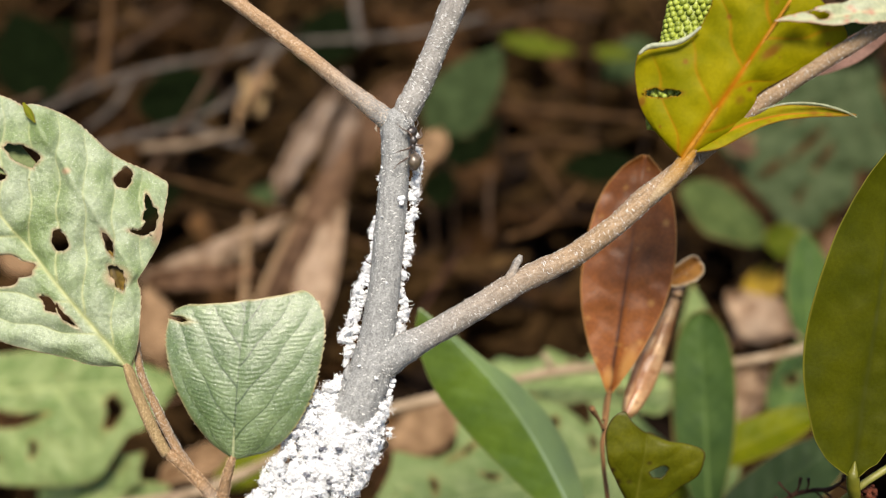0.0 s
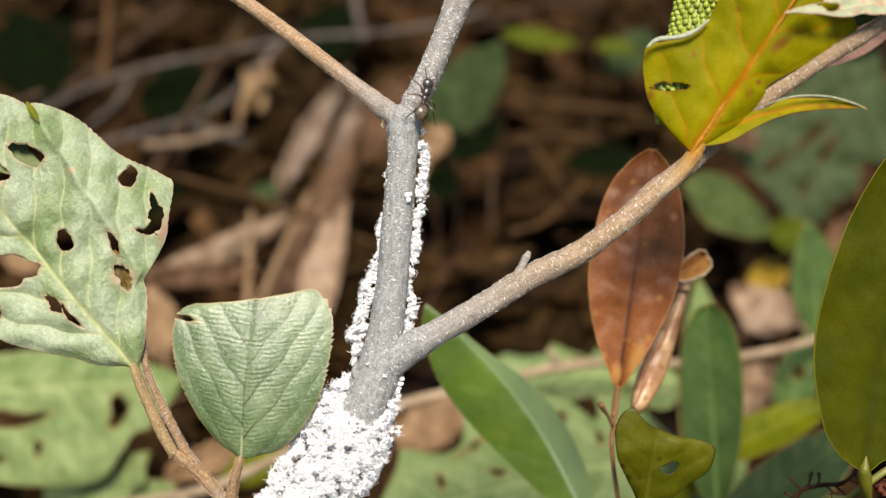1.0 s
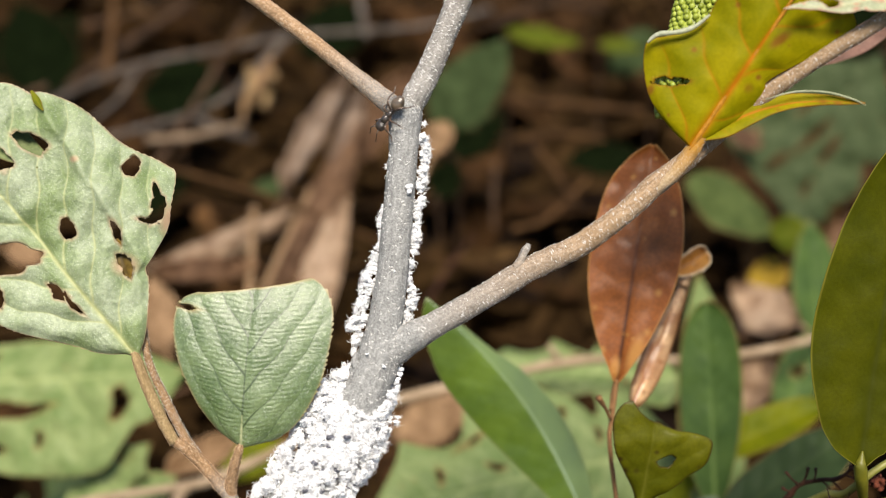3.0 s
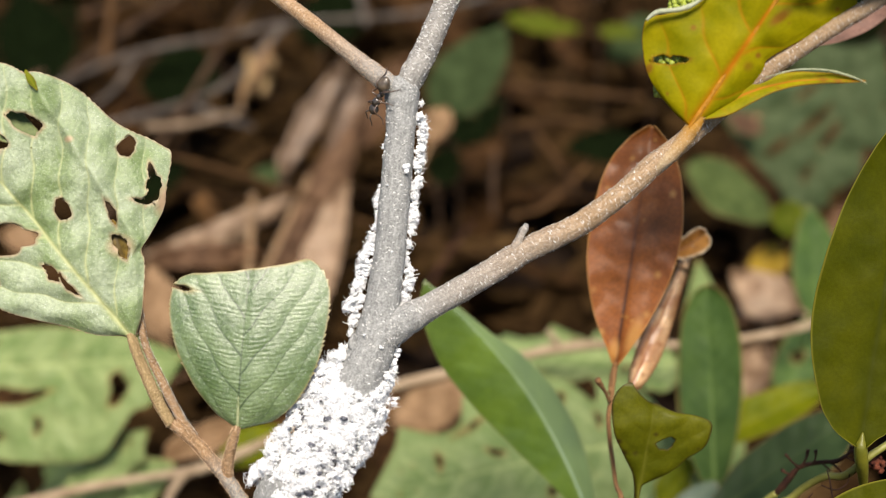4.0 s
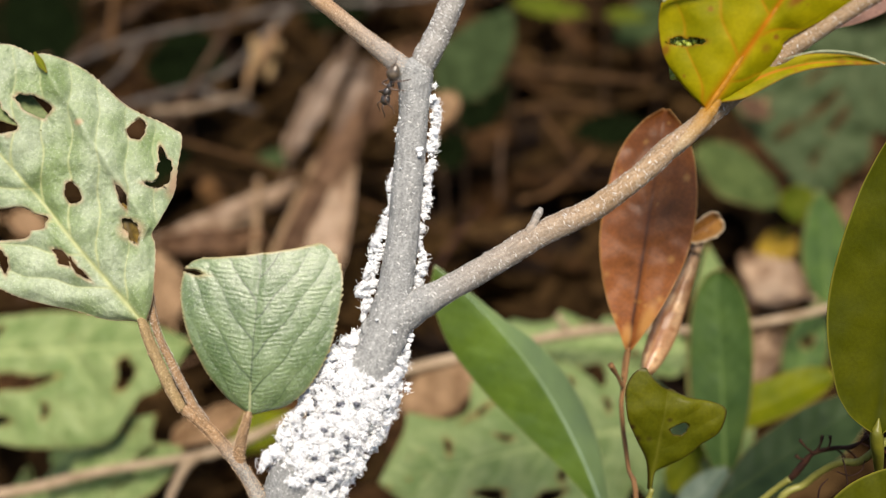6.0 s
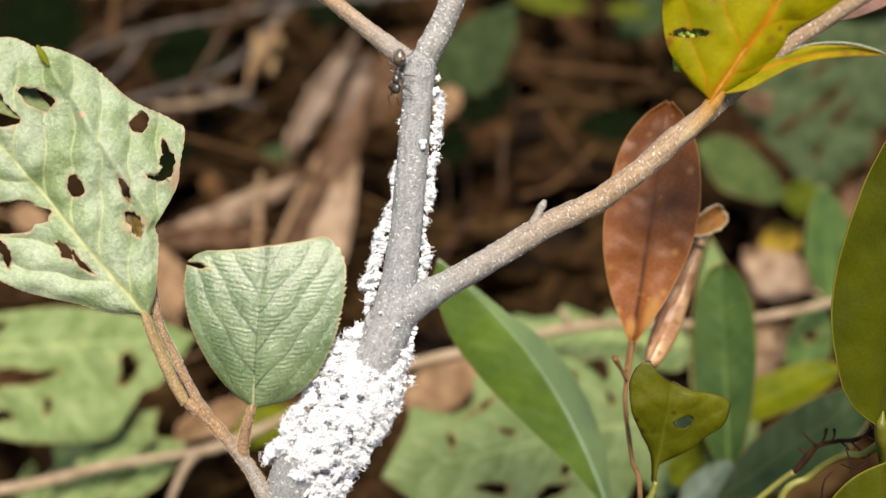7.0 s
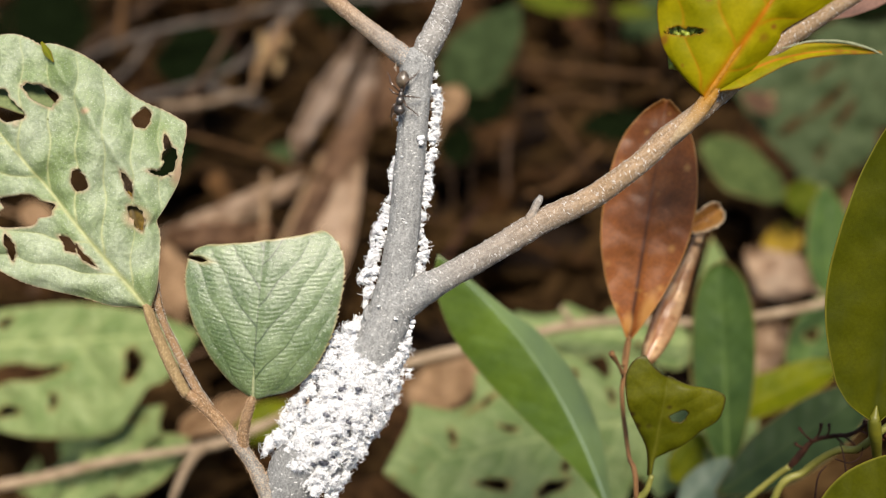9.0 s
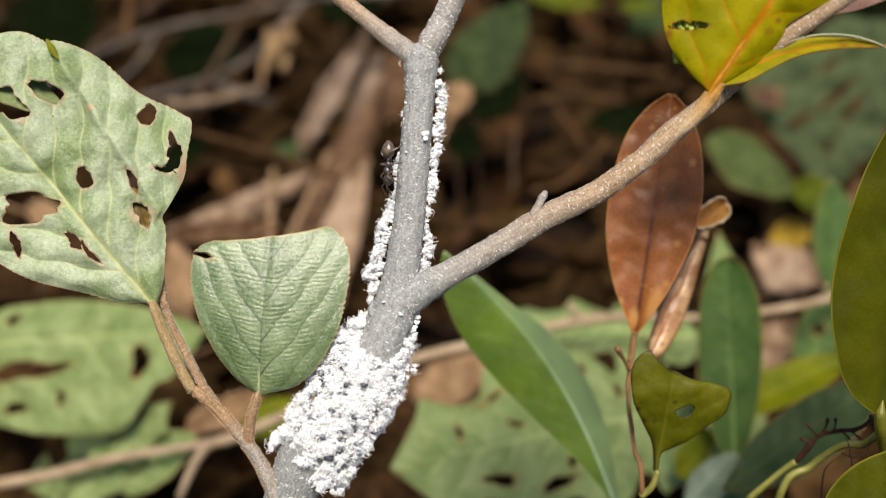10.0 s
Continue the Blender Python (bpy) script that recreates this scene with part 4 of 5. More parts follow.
def smooth_plants():
    # stem with the dry leaves
    s0 = (35.1, 30.2, -62.6)
    g = stalk_to_ground(s0)
    pl = thing("dry_leaved_plant", P(*g[0]), "thin stalk with two dry brown leaves and a bitten green leaf", "plant")
    tube("stalk", g + [(34.1, 34.5, -53.2), (33.3, 38.8, -42.4), (34.3, 40.9, -36.2), (35.2, 43.1, -31.1)], [0.8, 0.65, 0.55, 0.48, 0.5, 0.5, 0.55], M_STALK, pl, "brown dry stalk", steps=8, sides=10, rough=0.15)
    br = blade("leaf", (35.3, 43.1, -30.5), (43.0, 43.1, 20.1), [(0, 0.5), (0.06, 2.2), (0.2, 5.6), (0.4, 8.8), (0.6, 9.5), (0.8, 7.6), (0.93, 4.2), (1, 0.6)], [(0, 0.5), (0.06, 2.2), (0.2, 6.2), (0.4, 9.2), (0.6, 9.6), (0.8, 8.2), (0.93, 4.6), (1, 0.6)],
               M_BROWN, pl, "dry reddish-brown lance-shaped leaf", face=(-0.15, -1, 0.1), size=(90, 50), veins=(3.2, 60, 0.15), quilt=0.05, cup=1.2, wave=0.9, rim=0.35, seed=12, spots=14, rib=0.5, faint=0.15, droop=-1.5, scars=[(6.5, 3.0, 4.5, 1.6, 10), (3.0, -0.8, 2.6, 1.2, 0)])
    tube("petiole", [(34.0, 40.9, -36.2), (34.8, 43.1, -32.9), (35.4, 43.1, -29.9)], [0.6, 0.75, 0.6], M_STALK, br, "orange-brown petiole", steps=6, sides=10)
    cu = blade("leaf", (39.3, 47.4, -36.2), (52.3, 58.2, -10.0), [(0, 0.4), (0.1, 2.0), (0.3, 2.9), (0.6, 2.5), (0.85, 1.7), (1, 1.2)], [(0, 0.4), (0.1, 1.8), (0.3, 2.6), (0.6, 2.3), (0.85, 1.5), (1, 1.2)], M_CURL, pl, "curled dry tan leaf", face=(-0.25, -1, 0.3),
               size=(70, 40), veins=(4, 50, 0.2), quilt=0.1, cup=-2.6, wave=0.9, rim=0.6, seed=14, spots=14)
    blade("curled_tip", (49.8, 57.6, -7.6), (57.6, 56.4, -2.8), [(0, 0.5), (0.2, 2.2), (0.6, 3.0), (0.88, 2.6), (1, 1.0)], [(0, 0.5), (0.2, 1.8), (0.6, 2.2), (0.88, 2.2), (1, 1.0)], M_SCOOP, cu, "orange-brown scooped leaf tip with a pale rim", face=(0.1, -1, 0.2), size=(40, 30), cup=1.6, wave=0.5, rim=0.6, seed=15, teeth=0.5, tooth=1.3)
    tube("neck", [(52.3, 58.2, -10.4), (53.4, 58.0, -7.6), (55.0, 57.4, -5.4)], [1.3, 0.9, 0.7], M_CURL, cu, "narrow dry leaf neck", steps=6, sides=10, rough=0.3)
    blade("leaf", (37.7, 28.0, -57.0), (40.3, 21.5, -32.3), [(0, 0.4), (0.14, 0.7), (0.2, 2.6), (0.33, 6.7), (0.43, 8.8), (0.53, 11.4), (0.66, 12.2), (0.735, 11.9), (0.77, 9.4), (0.79, 5.0), (0.83, 1.6), (0.87, 0.1), (0.95, 0.02), (1, 0.02)],
          [(0, 0.4), (0.14, 0.9), (0.26, 1.9), (0.42, 4.4), (0.6, 7.0), (0.8, 8.1), (0.9, 7.7), (0.97, 6.6), (1, 5.2)],
          M_BITTEN, pl, "bitten olive-green leaf", face=(0.1, -1, 0.2), size=(150, 110), holes=[(14.0, 3.5, 1.3, 1.7, 0, 0.7), (25.6, 0.0, 5.8, 3.3, -57, 0.1)], veins=(5, 50, 0.2), quilt=0.1, cup=-1.2, wave=1.1, rim=0.6, seed=16, spots=6, faint=0.3, fold=0.1)
    tube("petiole", [(34.9, 30.2, -62.0), (36.8, 29.1, -60.0), (37.9, 28.0, -56.4)], [0.8, 0.7, 0.5], M_GREENSTEM, pl, "green petiole", steps=6, sides=10)
    tube("side_shoot", [(33.5, 38.8, -37.6), (32.1, 36.6, -35.0), (30.5, 34.5, -32.6)], [0.45, 0.4, 0.7], M_STALK, pl, "dry broken side shoot", steps=6, sides=8, rough=0.2)

    # bright upright green leaves
    s0 = (76.8, 133.5, -82.5)
    g = stalk_to_ground(s0)
    pl = thing("seedling", P(*g[0]), "low seedling with smooth blunt green leaves", "plant")
    tube("stem", g, [1.4, 1.3, 1.0], M_GREENSTEM, pl, steps=6, sides=10)
    blade("leaf", (75.5, 129.2, -79.0), (73.0, 129.2, -17.1), [(0, 0.4), (0.15, 4.0), (0.4, 7.6), (0.65, 8.8), (0.85, 7.4), (0.96, 4.2), (1, 0.6)], [(0, 0.4), (0.15, 5.0), (0.4, 8.6), (0.65, 8.8), (0.85, 7.2), (0.96, 4.0), (1, 0.6)], M_BLUE, pl, "upright blunt green leaf",
          face=(-0.2, -1, 0.3), size=(60, 36), veins=(5, 40, 0.2), quilt=0.1, cup=1.5, wave=0.5, rim=0.3, seed=20, faint=0.25, rib=0.5)
    blade("leaf", (93.2, 204.6, -101.2), (86.0, 204.6, -11.5), wide(OVATE, 14), wide(OVATE, 12), M_BACK, pl, "pale green leaf", face=(0.3, -1, 0.6), size=(40, 30), veins=(8, 45, 0.4), seed=21)
    blade("leaf", (76.0, 155.1, -67.5), (114.5, 155.1, -50.0), [(0, 2), (0.3, 6.0), (0.6, 6.8), (0.85, 5.0), (1, 1.4)], [(0, 3), (0.3, 7.6), (0.6, 7.4), (0.85, 5.4), (1, 1.4)], M_LIME, pl, "yellow-green leaf", face=(0.2, -0.8, 1.0), size=(40, 30), veins=(6, 50, 0.3), cup=1.5, seed=22, faint=0.3)
    blade("leaf", (67.7, 107.7, -78.6), (107.0, 96.9, -47.0), wide(LANCE, 9.5), wide(LANCE, 8), M_DEEP, pl, "dark green leaf", face=(0.2, -0.8, 0.8), size=(40, 30), veins=(6, 50, 0.3), cup=1.0, seed=23, faint=0.2)
    blade("leaf", (81.0, 129.2, -91.0), (69.8, 133.5, -71.1), wide(OVATE, 7), wide(OVATE, 7), M_BLUE, pl, "dark green leaf", face=(0.2, -0.8, 0.8), size=(30, 24), veins=(6, 50, 0.3), seed=24, faint=0.2)

    blade("leaf", (60.5, 125.0, -87.4), (75.0, 125.0, -72.0), [(0, 0.5), (0.3, 5.0), (0.6, 5.6), (0.85, 3.6), (1, 0.4)], [(0, 0.5), (0.3, 5.0), (0.6, 5.0), (0.85, 3.0), (1, 0.4)], M_BLOOM, pl, "pale bluish green leaf", face=(0.1, -0.8, 1.0), size=(36, 26), veins=(6, 50, 0.3), seed=25, faint=0.2)
    blade("leaf", (61.5, 140.0, -82.0), (72.4, 140.0, -67.5), wide(OVATE, 6), wide(OVATE, 5), M_LIME, pl, "small yellow-green leaf", face=(0.1, -1, 0.6), size=(30, 22), veins=(6, 50, 0.3), seed=28, faint=0.3)

    # the big olive leaf close by, on a green twig with dry flower stalks
    s0 = (65.5, 43.1, -67.1)
    g = stalk_to_ground(s0)
    pl = thing("green_twig", P(*g[0]), "slender green twig with large olive leaves and dry red stalks", "plant")
    tube("stem", g + [(71.5, 38.8, -57.6), (75.8, 32.3, -52.2), (78.4, 28.0, -51.1), (79.5, 23.7, -48.7), (82.1, 21.5, -45.5), (89.8, 21.5, -40.6)], [1.0, 0.9, 0.8, 0.75, 0.75, 0.75, 0.75, 0.7, 0.65], M_GREENSTEM, pl, "green twig", steps=8, sides=12, rough=0.05)
    tube("side_stem", [(60.0, 47.4, -67.0), (66.2, 43.1, -59.9), (68.8, 40.9, -57.2)], [0.7, 0.65, 0.7], M_GREENSTEM, pl, "green side stem", steps=6, sides=10)
    tube("red_stalk", [(68.8, 40.9, -57.2), (70.3, 38.8, -54.4), (72.2, 36.6, -51.1), (76.1, 34.5, -49.5), (78.2, 30.2, -48.4), (80.5, 28.0, -45.8)], [0.6, 0.7, 0.5, 0.45, 0.45, 0.35], M_RED, pl, "dry dark red flower stalk", steps=6, sides=10, rough=0.35)
    bl = blade("leaf", (78.2, 17.2, -43.3), (86.5, 12.9, 21.8), [(0, 1.0), (0.03, 2.6), (0.06, 4.4), (0.2, 8.0), (0.45, 10.5), (0.7, 9.5), (0.9, 5), (1, 0.4)], [(0, 1.0), (0.03, 4.6), (0.06, 6.6), (0.12, 9.0), (0.28, 12.2), (0.45, 12.6), (0.65, 10.6), (0.85, 6.2), (1, 0.4)], M_OLIVE, pl,
               "large olive-green leaf seen from below", face=(-0.1, -1, -0.1), size=(90, 60), veins=(6, 45, 0.25), quilt=0.08, cup=1.2, wave=0.7, rim=0.14, seed=26, spots=0, rib=0.8, faint=0.12)
    tube("petiole", [(81.6, 25.0, -53.0), (80.4, 22.0, -49.6), (79.2, 19.2, -46.6), (78.4, 17.4, -43.6), (78.5, 17.2, -42.2), (78.7, 17.1, -40.6)], [0.75, 1.0, 1.25, 1.2, 0.7, 0.15], M_PETIOLE, bl, "yellow-green petiole", steps=6, sides=10)
    blade("leaf", (68.7, 17.2, -70.1), (92.5, 10.8, -48.7), wide(OVATE, 10), wide(OVATE, 10), M_OLIVE, pl, "large olive-green leaf", face=(-0.1, -1, 0.3), size=(50, 40), veins=(6, 45, 0.25), seed=27, faint=0.2)
    rng = random.Random(5)
    for p, d in (((72.1, 36.2, -51.0), (-3, 3)), ((72.5, 36.2, -50.9), (1.2, 3.8)), ((74.4, 34.5, -49.9), (0.4, 3.0)), ((76.1, 34.5, -49.5), (2, -3)), ((77.2, 32.3, -49.0), (3, -3.4)), ((78.2, 30.2, -48.4), (2.4, 3)), ((79.0, 29.1, -47.3), (3.5, -1.5)), ((71.2, 37.7, -52.8), (-2.4, 1.2))):
        q = Vector(p)
        tube("flower_stalk", [tuple(q), tuple(q + Vector((d[0] * 0.6 + rng.uniform(-0.4, 0.4), -0.5, d[1] * 0.5))), tuple(q + Vector((d[0], -0.8, d[1])))], [0.26, 0.2, 0.36], M_RED, pl, "dry reddish flower stalk", steps=4, sides=7, rough=0.3)
    pieces = [ball(P(84.4 + rng.gauss(0, 0.7), 25 + rng.gauss(0, 0.5), -48.6 + rng.gauss(0, 0.7)), 0.00055 * rng.uniform(0.7, 1.2), 8, 6, rng=rng) for _ in range(26)]
    v, f = joined(pieces)
    part("flower_bud", v, f, M_BUD, pl, "small rust-red flower bud cluster")
    tube("flower_stalk", [(80.4, 27.4, -46.6), (82.0, 26.0, -48.0), (83.8, 25.0, -48.5)], [0.3, 0.26, 0.3], M_RED, pl, "dry reddish flower stalk", steps=4, sides=7, rough=0.3)
    tube("tendril", [(70.2, 28.0, -64.3), (70.2, 25.8, -56.4), (71.9, 25.8, -53.9)], [0.22, 0.18, 0.1], M_TENDRIL, pl, "thin dark tendril", steps=8, sides=6)
    tube("tendril", [(75.3, 25.8, -63.7), (75.1, 23.7, -55.9), (74.6, 23.7, -51.5), (74.6, 25.8, -49.4)], [0.18, 0.15, 0.15, 0.1], M_TENDRIL, pl, "thin dark tendril", steps=8, sides=6)
    tube("tendril", [(73.6, 25.8, -52.5), (75.6, 23.7, -52.9), (77.8, 23.7, -51.8), (78.4, 23.7, -49.8)], [0.12, 0.14, 0.12, 0.1], M_TENDRIL, pl, "thin dark tendril", steps=8, sides=6)

    # long folded leaf leaning behind the stem
    s0 = (36.4, 74.3, -79.2)
    g = stalk_to_ground(s0)
    pl = thing("long_leaved_plant", P(*g[0]), "young plant with one long folded green leaf", "plant")
    tube("stem", g, [1.5, 1.3, 1.0], M_GREENSTEM, pl, steps=6, sides=10)
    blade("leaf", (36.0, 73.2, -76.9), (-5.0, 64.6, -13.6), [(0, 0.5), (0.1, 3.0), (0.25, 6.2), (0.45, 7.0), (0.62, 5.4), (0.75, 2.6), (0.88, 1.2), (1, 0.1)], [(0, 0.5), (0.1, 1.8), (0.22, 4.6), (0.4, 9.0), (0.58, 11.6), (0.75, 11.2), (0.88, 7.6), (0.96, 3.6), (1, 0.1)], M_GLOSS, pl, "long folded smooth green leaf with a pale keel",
          face=(0.0, -1, 0.35), size=(90, 60), veins=(5, 35, 0.15), quilt=0.04, wave=0.5, rim=0.3, seed=30, faint=0.05, rib=0.3, fold=-0.3, fold_right=-0.75, droop=-2, bow=5.5, sheen_right=0.24)


smooth_plants()


# ---- lobed saplings near the ground ----
def lobed(base, tip, w, mat, parent, label, seed, face, holes=(), n=4, world=False, size=(90, 80), left=1.0, notch=0.68):
    rng = random.Random(seed)
    shape = []
    for side in range(2):
        rows = [(0, 0.5)]
        for k in range(n):
            c = (k + 0.75) / (n + 0.6)
            h = w * math.sin(math.pi * min(0.95, 0.16 + 0.8 * c)) ** 0.7 * rng.uniform(0.9, 1.1) * (left if side else 1.0)
            rows += [(c - 0.06, 0.8 * h), (c + 0.03, 0.98 * h), (c + 0.05, h), (c + 0.08, notch * h)]
        rows.append((1, 0.3))
        shape.append(rows)
    return blade("leaf", base, tip, shape[0], shape[1], mat, parent, label, face=face, size=size, holes=holes, veins=(w * 0.42, 48, 0.5), quilt=0.4, wave=1.8, rim=0.4, seed=seed, spots=10, cup=-2.0, rib=0.8, faint=0.6, world=world)


def saplings():
    g = stalk_to_ground((-173.7, 193.9, -98.6))
    pl = thing("sapling", P(*g[0]), "low sapling with a broad lobed chewed leaf", "plant")
    tube("stem", g, [1.8, 1.6, 1.3], M_TWIG, pl, steps=6, sides=10)
    blade("leaf", (-189.9, 204.6, -51.5), (-86.7, 185.2, -43.0), [(0, 4), (0.15, 22), (0.4, 31), (0.6, 32.5), (0.73, 31), (0.79, 23), (0.83, 17.5), (0.88, 15.5), (0.94, 9), (1, 0.4)], [(0, 3), (0.3, 13), (0.6, 13), (0.85, 7), (1, 0.4)], M_BACK, pl, "broad pale green leaf with chewed slots", face=(0.05, -1, 0.3), size=(120, 100),
          holes=[(39.0, 10.5, 15, 3.0, -9), (36.9, 22.5, 3.2, 2.2, 0), (54, 20, 1.6, 2.2, 0), (82.5, 9.5, 3.0, 5.0, 30), (34, -8, 1.8, 2.4, 0)], veins=(13, 52, 0.7), quilt=0.5, cup=-2.0, wave=2.0, teeth=0.5, tooth=5.0, rim=0.4, seed=41, spots=8, rib=1.3, faint=0.55)
    lobed((-137.6, 193.9, -106.2), (-100.4, 189.6, -67.5), 11, M_BACK, pl, "green leaf", 42, (0.1, -1, 0.8))

    g = stalk_to_ground((62.3, 172.3, -102.4))
    pl = thing("sapling", P(*g[0]), "low sapling with broad lobed chewed leaves", "plant")
    tube("stem", g, [1.8, 1.6, 1.3], M_TWIG, pl, steps=6, sides=10)
    lobed((74.0, 168.0, -63.9), (-22.9, 142.2, -79.8), 29, M_BACK, pl, "broad pale green lobed leaf with chewed holes", 43, (0.0, -1, 0.5), holes=[(78.6, 6, 1.0, 2.4, 15), (61.3, 4.9, 2.2, 1.1, 30), (70, -10.8, 5.5, 1.4, 20), (53.4, -15.4, 5.0, 1.8, -20), (46.9, -9.8, 2.0, 1.4, -40), (26, 8.6, 1.2, 2.0, 0), (66, 15, 4.5, 0.9, -25), (36, 18, 1.4, 2.0, 0)], size=(130, 110))
    lobed((83.1, 204.6, -48.6), (9.9, 204.6, -40.8), 15, M_BACK, pl, "green lobed leaf with brown spots", 44, (0.0, -1, 1.2), holes=[(38, 6, 1.6, 2.2, 0), (22, -4, 1.2, 1.8, 0)])

    g = stalk_to_ground((203.5, 290.8, -18.6))
    pl = thing("sapling", P(*g[0]), "sapling with broad lobed leaves, shade put into their grey-green", "plant")
    tube("stem", g, [1.8, 1.6, 1.3], M_TWIG, pl, steps=6, sides=10)
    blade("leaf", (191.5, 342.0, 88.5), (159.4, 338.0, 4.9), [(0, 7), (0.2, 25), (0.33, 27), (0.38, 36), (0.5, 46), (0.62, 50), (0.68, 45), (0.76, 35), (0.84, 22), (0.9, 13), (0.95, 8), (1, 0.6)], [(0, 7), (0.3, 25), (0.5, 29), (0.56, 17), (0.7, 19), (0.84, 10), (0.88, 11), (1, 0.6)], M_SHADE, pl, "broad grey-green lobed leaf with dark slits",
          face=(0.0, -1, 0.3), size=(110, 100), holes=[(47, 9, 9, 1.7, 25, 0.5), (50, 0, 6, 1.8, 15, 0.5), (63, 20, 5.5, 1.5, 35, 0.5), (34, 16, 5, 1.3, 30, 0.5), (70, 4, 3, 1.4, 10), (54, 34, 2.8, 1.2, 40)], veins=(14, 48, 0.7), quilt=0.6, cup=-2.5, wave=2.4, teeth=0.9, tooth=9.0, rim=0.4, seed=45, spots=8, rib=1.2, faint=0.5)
    blade("leaf", (125.0, 332.0, 50.5), (141.0, 332.0, 43.0), [(0, 0.6), (0.4, 5.0), (0.8, 4.0), (1, 0.4)], [(0, 0.6), (0.4, 4.5), (0.8, 3.5), (1, 0.4)], M_RUSSET, pl, "withered russet leaf tip", face=(0.0, -1, 0.3), size=(24, 18), seed=49)
    blade("leaf", (134.5, 226.2, -34.6), (130.4, 226.2, 7.4), wide(OVATE, 11), wide(OVATE, 9), M_BLUE, pl, "green oval leaf", face=(0.1, -1, 0.6), size=(40, 30), veins=(7, 45, 0.3), seed=46, faint=0.2)
    blade("leaf", (119.2, 215.4, -63.8), (127.2, 215.4, -31.8), wide(OVATE, 8), wide(OVATE, 8), M_BLUE, pl, "green oval leaf", face=(0.1, -1, 0.6), size=(30, 24), veins=(7, 45, 0.3), seed=47, faint=0.2, holes=[(18, 0, 2, 2, 0)])

    # far greenery among the litter; its darkest leaves have shade in their colour
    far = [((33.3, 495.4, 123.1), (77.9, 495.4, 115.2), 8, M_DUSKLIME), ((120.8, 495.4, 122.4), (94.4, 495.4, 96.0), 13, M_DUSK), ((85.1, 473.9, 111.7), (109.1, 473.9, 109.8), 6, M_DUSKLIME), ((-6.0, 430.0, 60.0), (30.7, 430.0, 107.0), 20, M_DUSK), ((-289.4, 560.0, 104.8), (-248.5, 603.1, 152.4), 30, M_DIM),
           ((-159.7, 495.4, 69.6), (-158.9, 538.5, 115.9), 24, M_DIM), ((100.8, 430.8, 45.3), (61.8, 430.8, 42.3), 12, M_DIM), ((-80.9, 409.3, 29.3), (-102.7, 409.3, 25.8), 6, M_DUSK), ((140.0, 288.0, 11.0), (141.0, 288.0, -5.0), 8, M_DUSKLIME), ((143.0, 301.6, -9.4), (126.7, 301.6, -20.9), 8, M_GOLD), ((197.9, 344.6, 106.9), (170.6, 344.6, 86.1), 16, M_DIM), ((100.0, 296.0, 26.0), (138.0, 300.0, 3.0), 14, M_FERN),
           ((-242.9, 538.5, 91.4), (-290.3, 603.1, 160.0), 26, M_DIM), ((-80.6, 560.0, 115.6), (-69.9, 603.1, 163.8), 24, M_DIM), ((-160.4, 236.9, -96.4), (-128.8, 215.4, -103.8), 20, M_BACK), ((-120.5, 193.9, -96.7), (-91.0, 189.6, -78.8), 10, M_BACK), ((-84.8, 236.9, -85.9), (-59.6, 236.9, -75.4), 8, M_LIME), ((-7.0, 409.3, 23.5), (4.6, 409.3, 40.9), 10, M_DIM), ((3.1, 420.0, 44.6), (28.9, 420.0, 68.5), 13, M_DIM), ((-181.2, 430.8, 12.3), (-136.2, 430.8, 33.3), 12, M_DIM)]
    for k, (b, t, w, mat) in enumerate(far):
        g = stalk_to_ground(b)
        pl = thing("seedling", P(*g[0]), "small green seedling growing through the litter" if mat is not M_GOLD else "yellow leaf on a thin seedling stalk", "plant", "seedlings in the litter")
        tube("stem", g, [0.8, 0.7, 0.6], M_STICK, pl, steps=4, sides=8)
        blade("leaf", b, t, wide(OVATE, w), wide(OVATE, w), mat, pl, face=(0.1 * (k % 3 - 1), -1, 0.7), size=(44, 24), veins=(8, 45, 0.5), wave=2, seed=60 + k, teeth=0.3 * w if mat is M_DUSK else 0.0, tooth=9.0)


saplings()


# ---- litter: dead leaves, sticks and straw ----
def curled_leaf(name, length, width, mat, seed, label, cup, twist):
    rng = random.Random(seed)
    ob = thing(name, (0, 0, 0), label, "leaf", "dead leaves on the ground")
    blade("blade", (-0.5 * length * 0.001, 0, 0), (0.5 * length * 0.001, 0, 0), wide(LANCE, width), wide(LANCE, width * rng.uniform(0.8, 1)), mat, ob, face=(0, 0, 1), size=(34, 22), veins=(7, 50, 0.4), quilt=0.3, cup=cup, droop=twist,
          wave=4.0, rim=0.6, seed=seed, spots=8, world=True, faint=0.5)
    tube("stalk", [(-0.0005 * length - 0.011, 0.002, 0.001), (-0.0005 * length - 0.004, 0, 0), (-0.0005 * length + 0.004, 0, 0)], [0.7, 0.7, 0.5], mat, ob, steps=4, sides=7, world=True)
    return ob


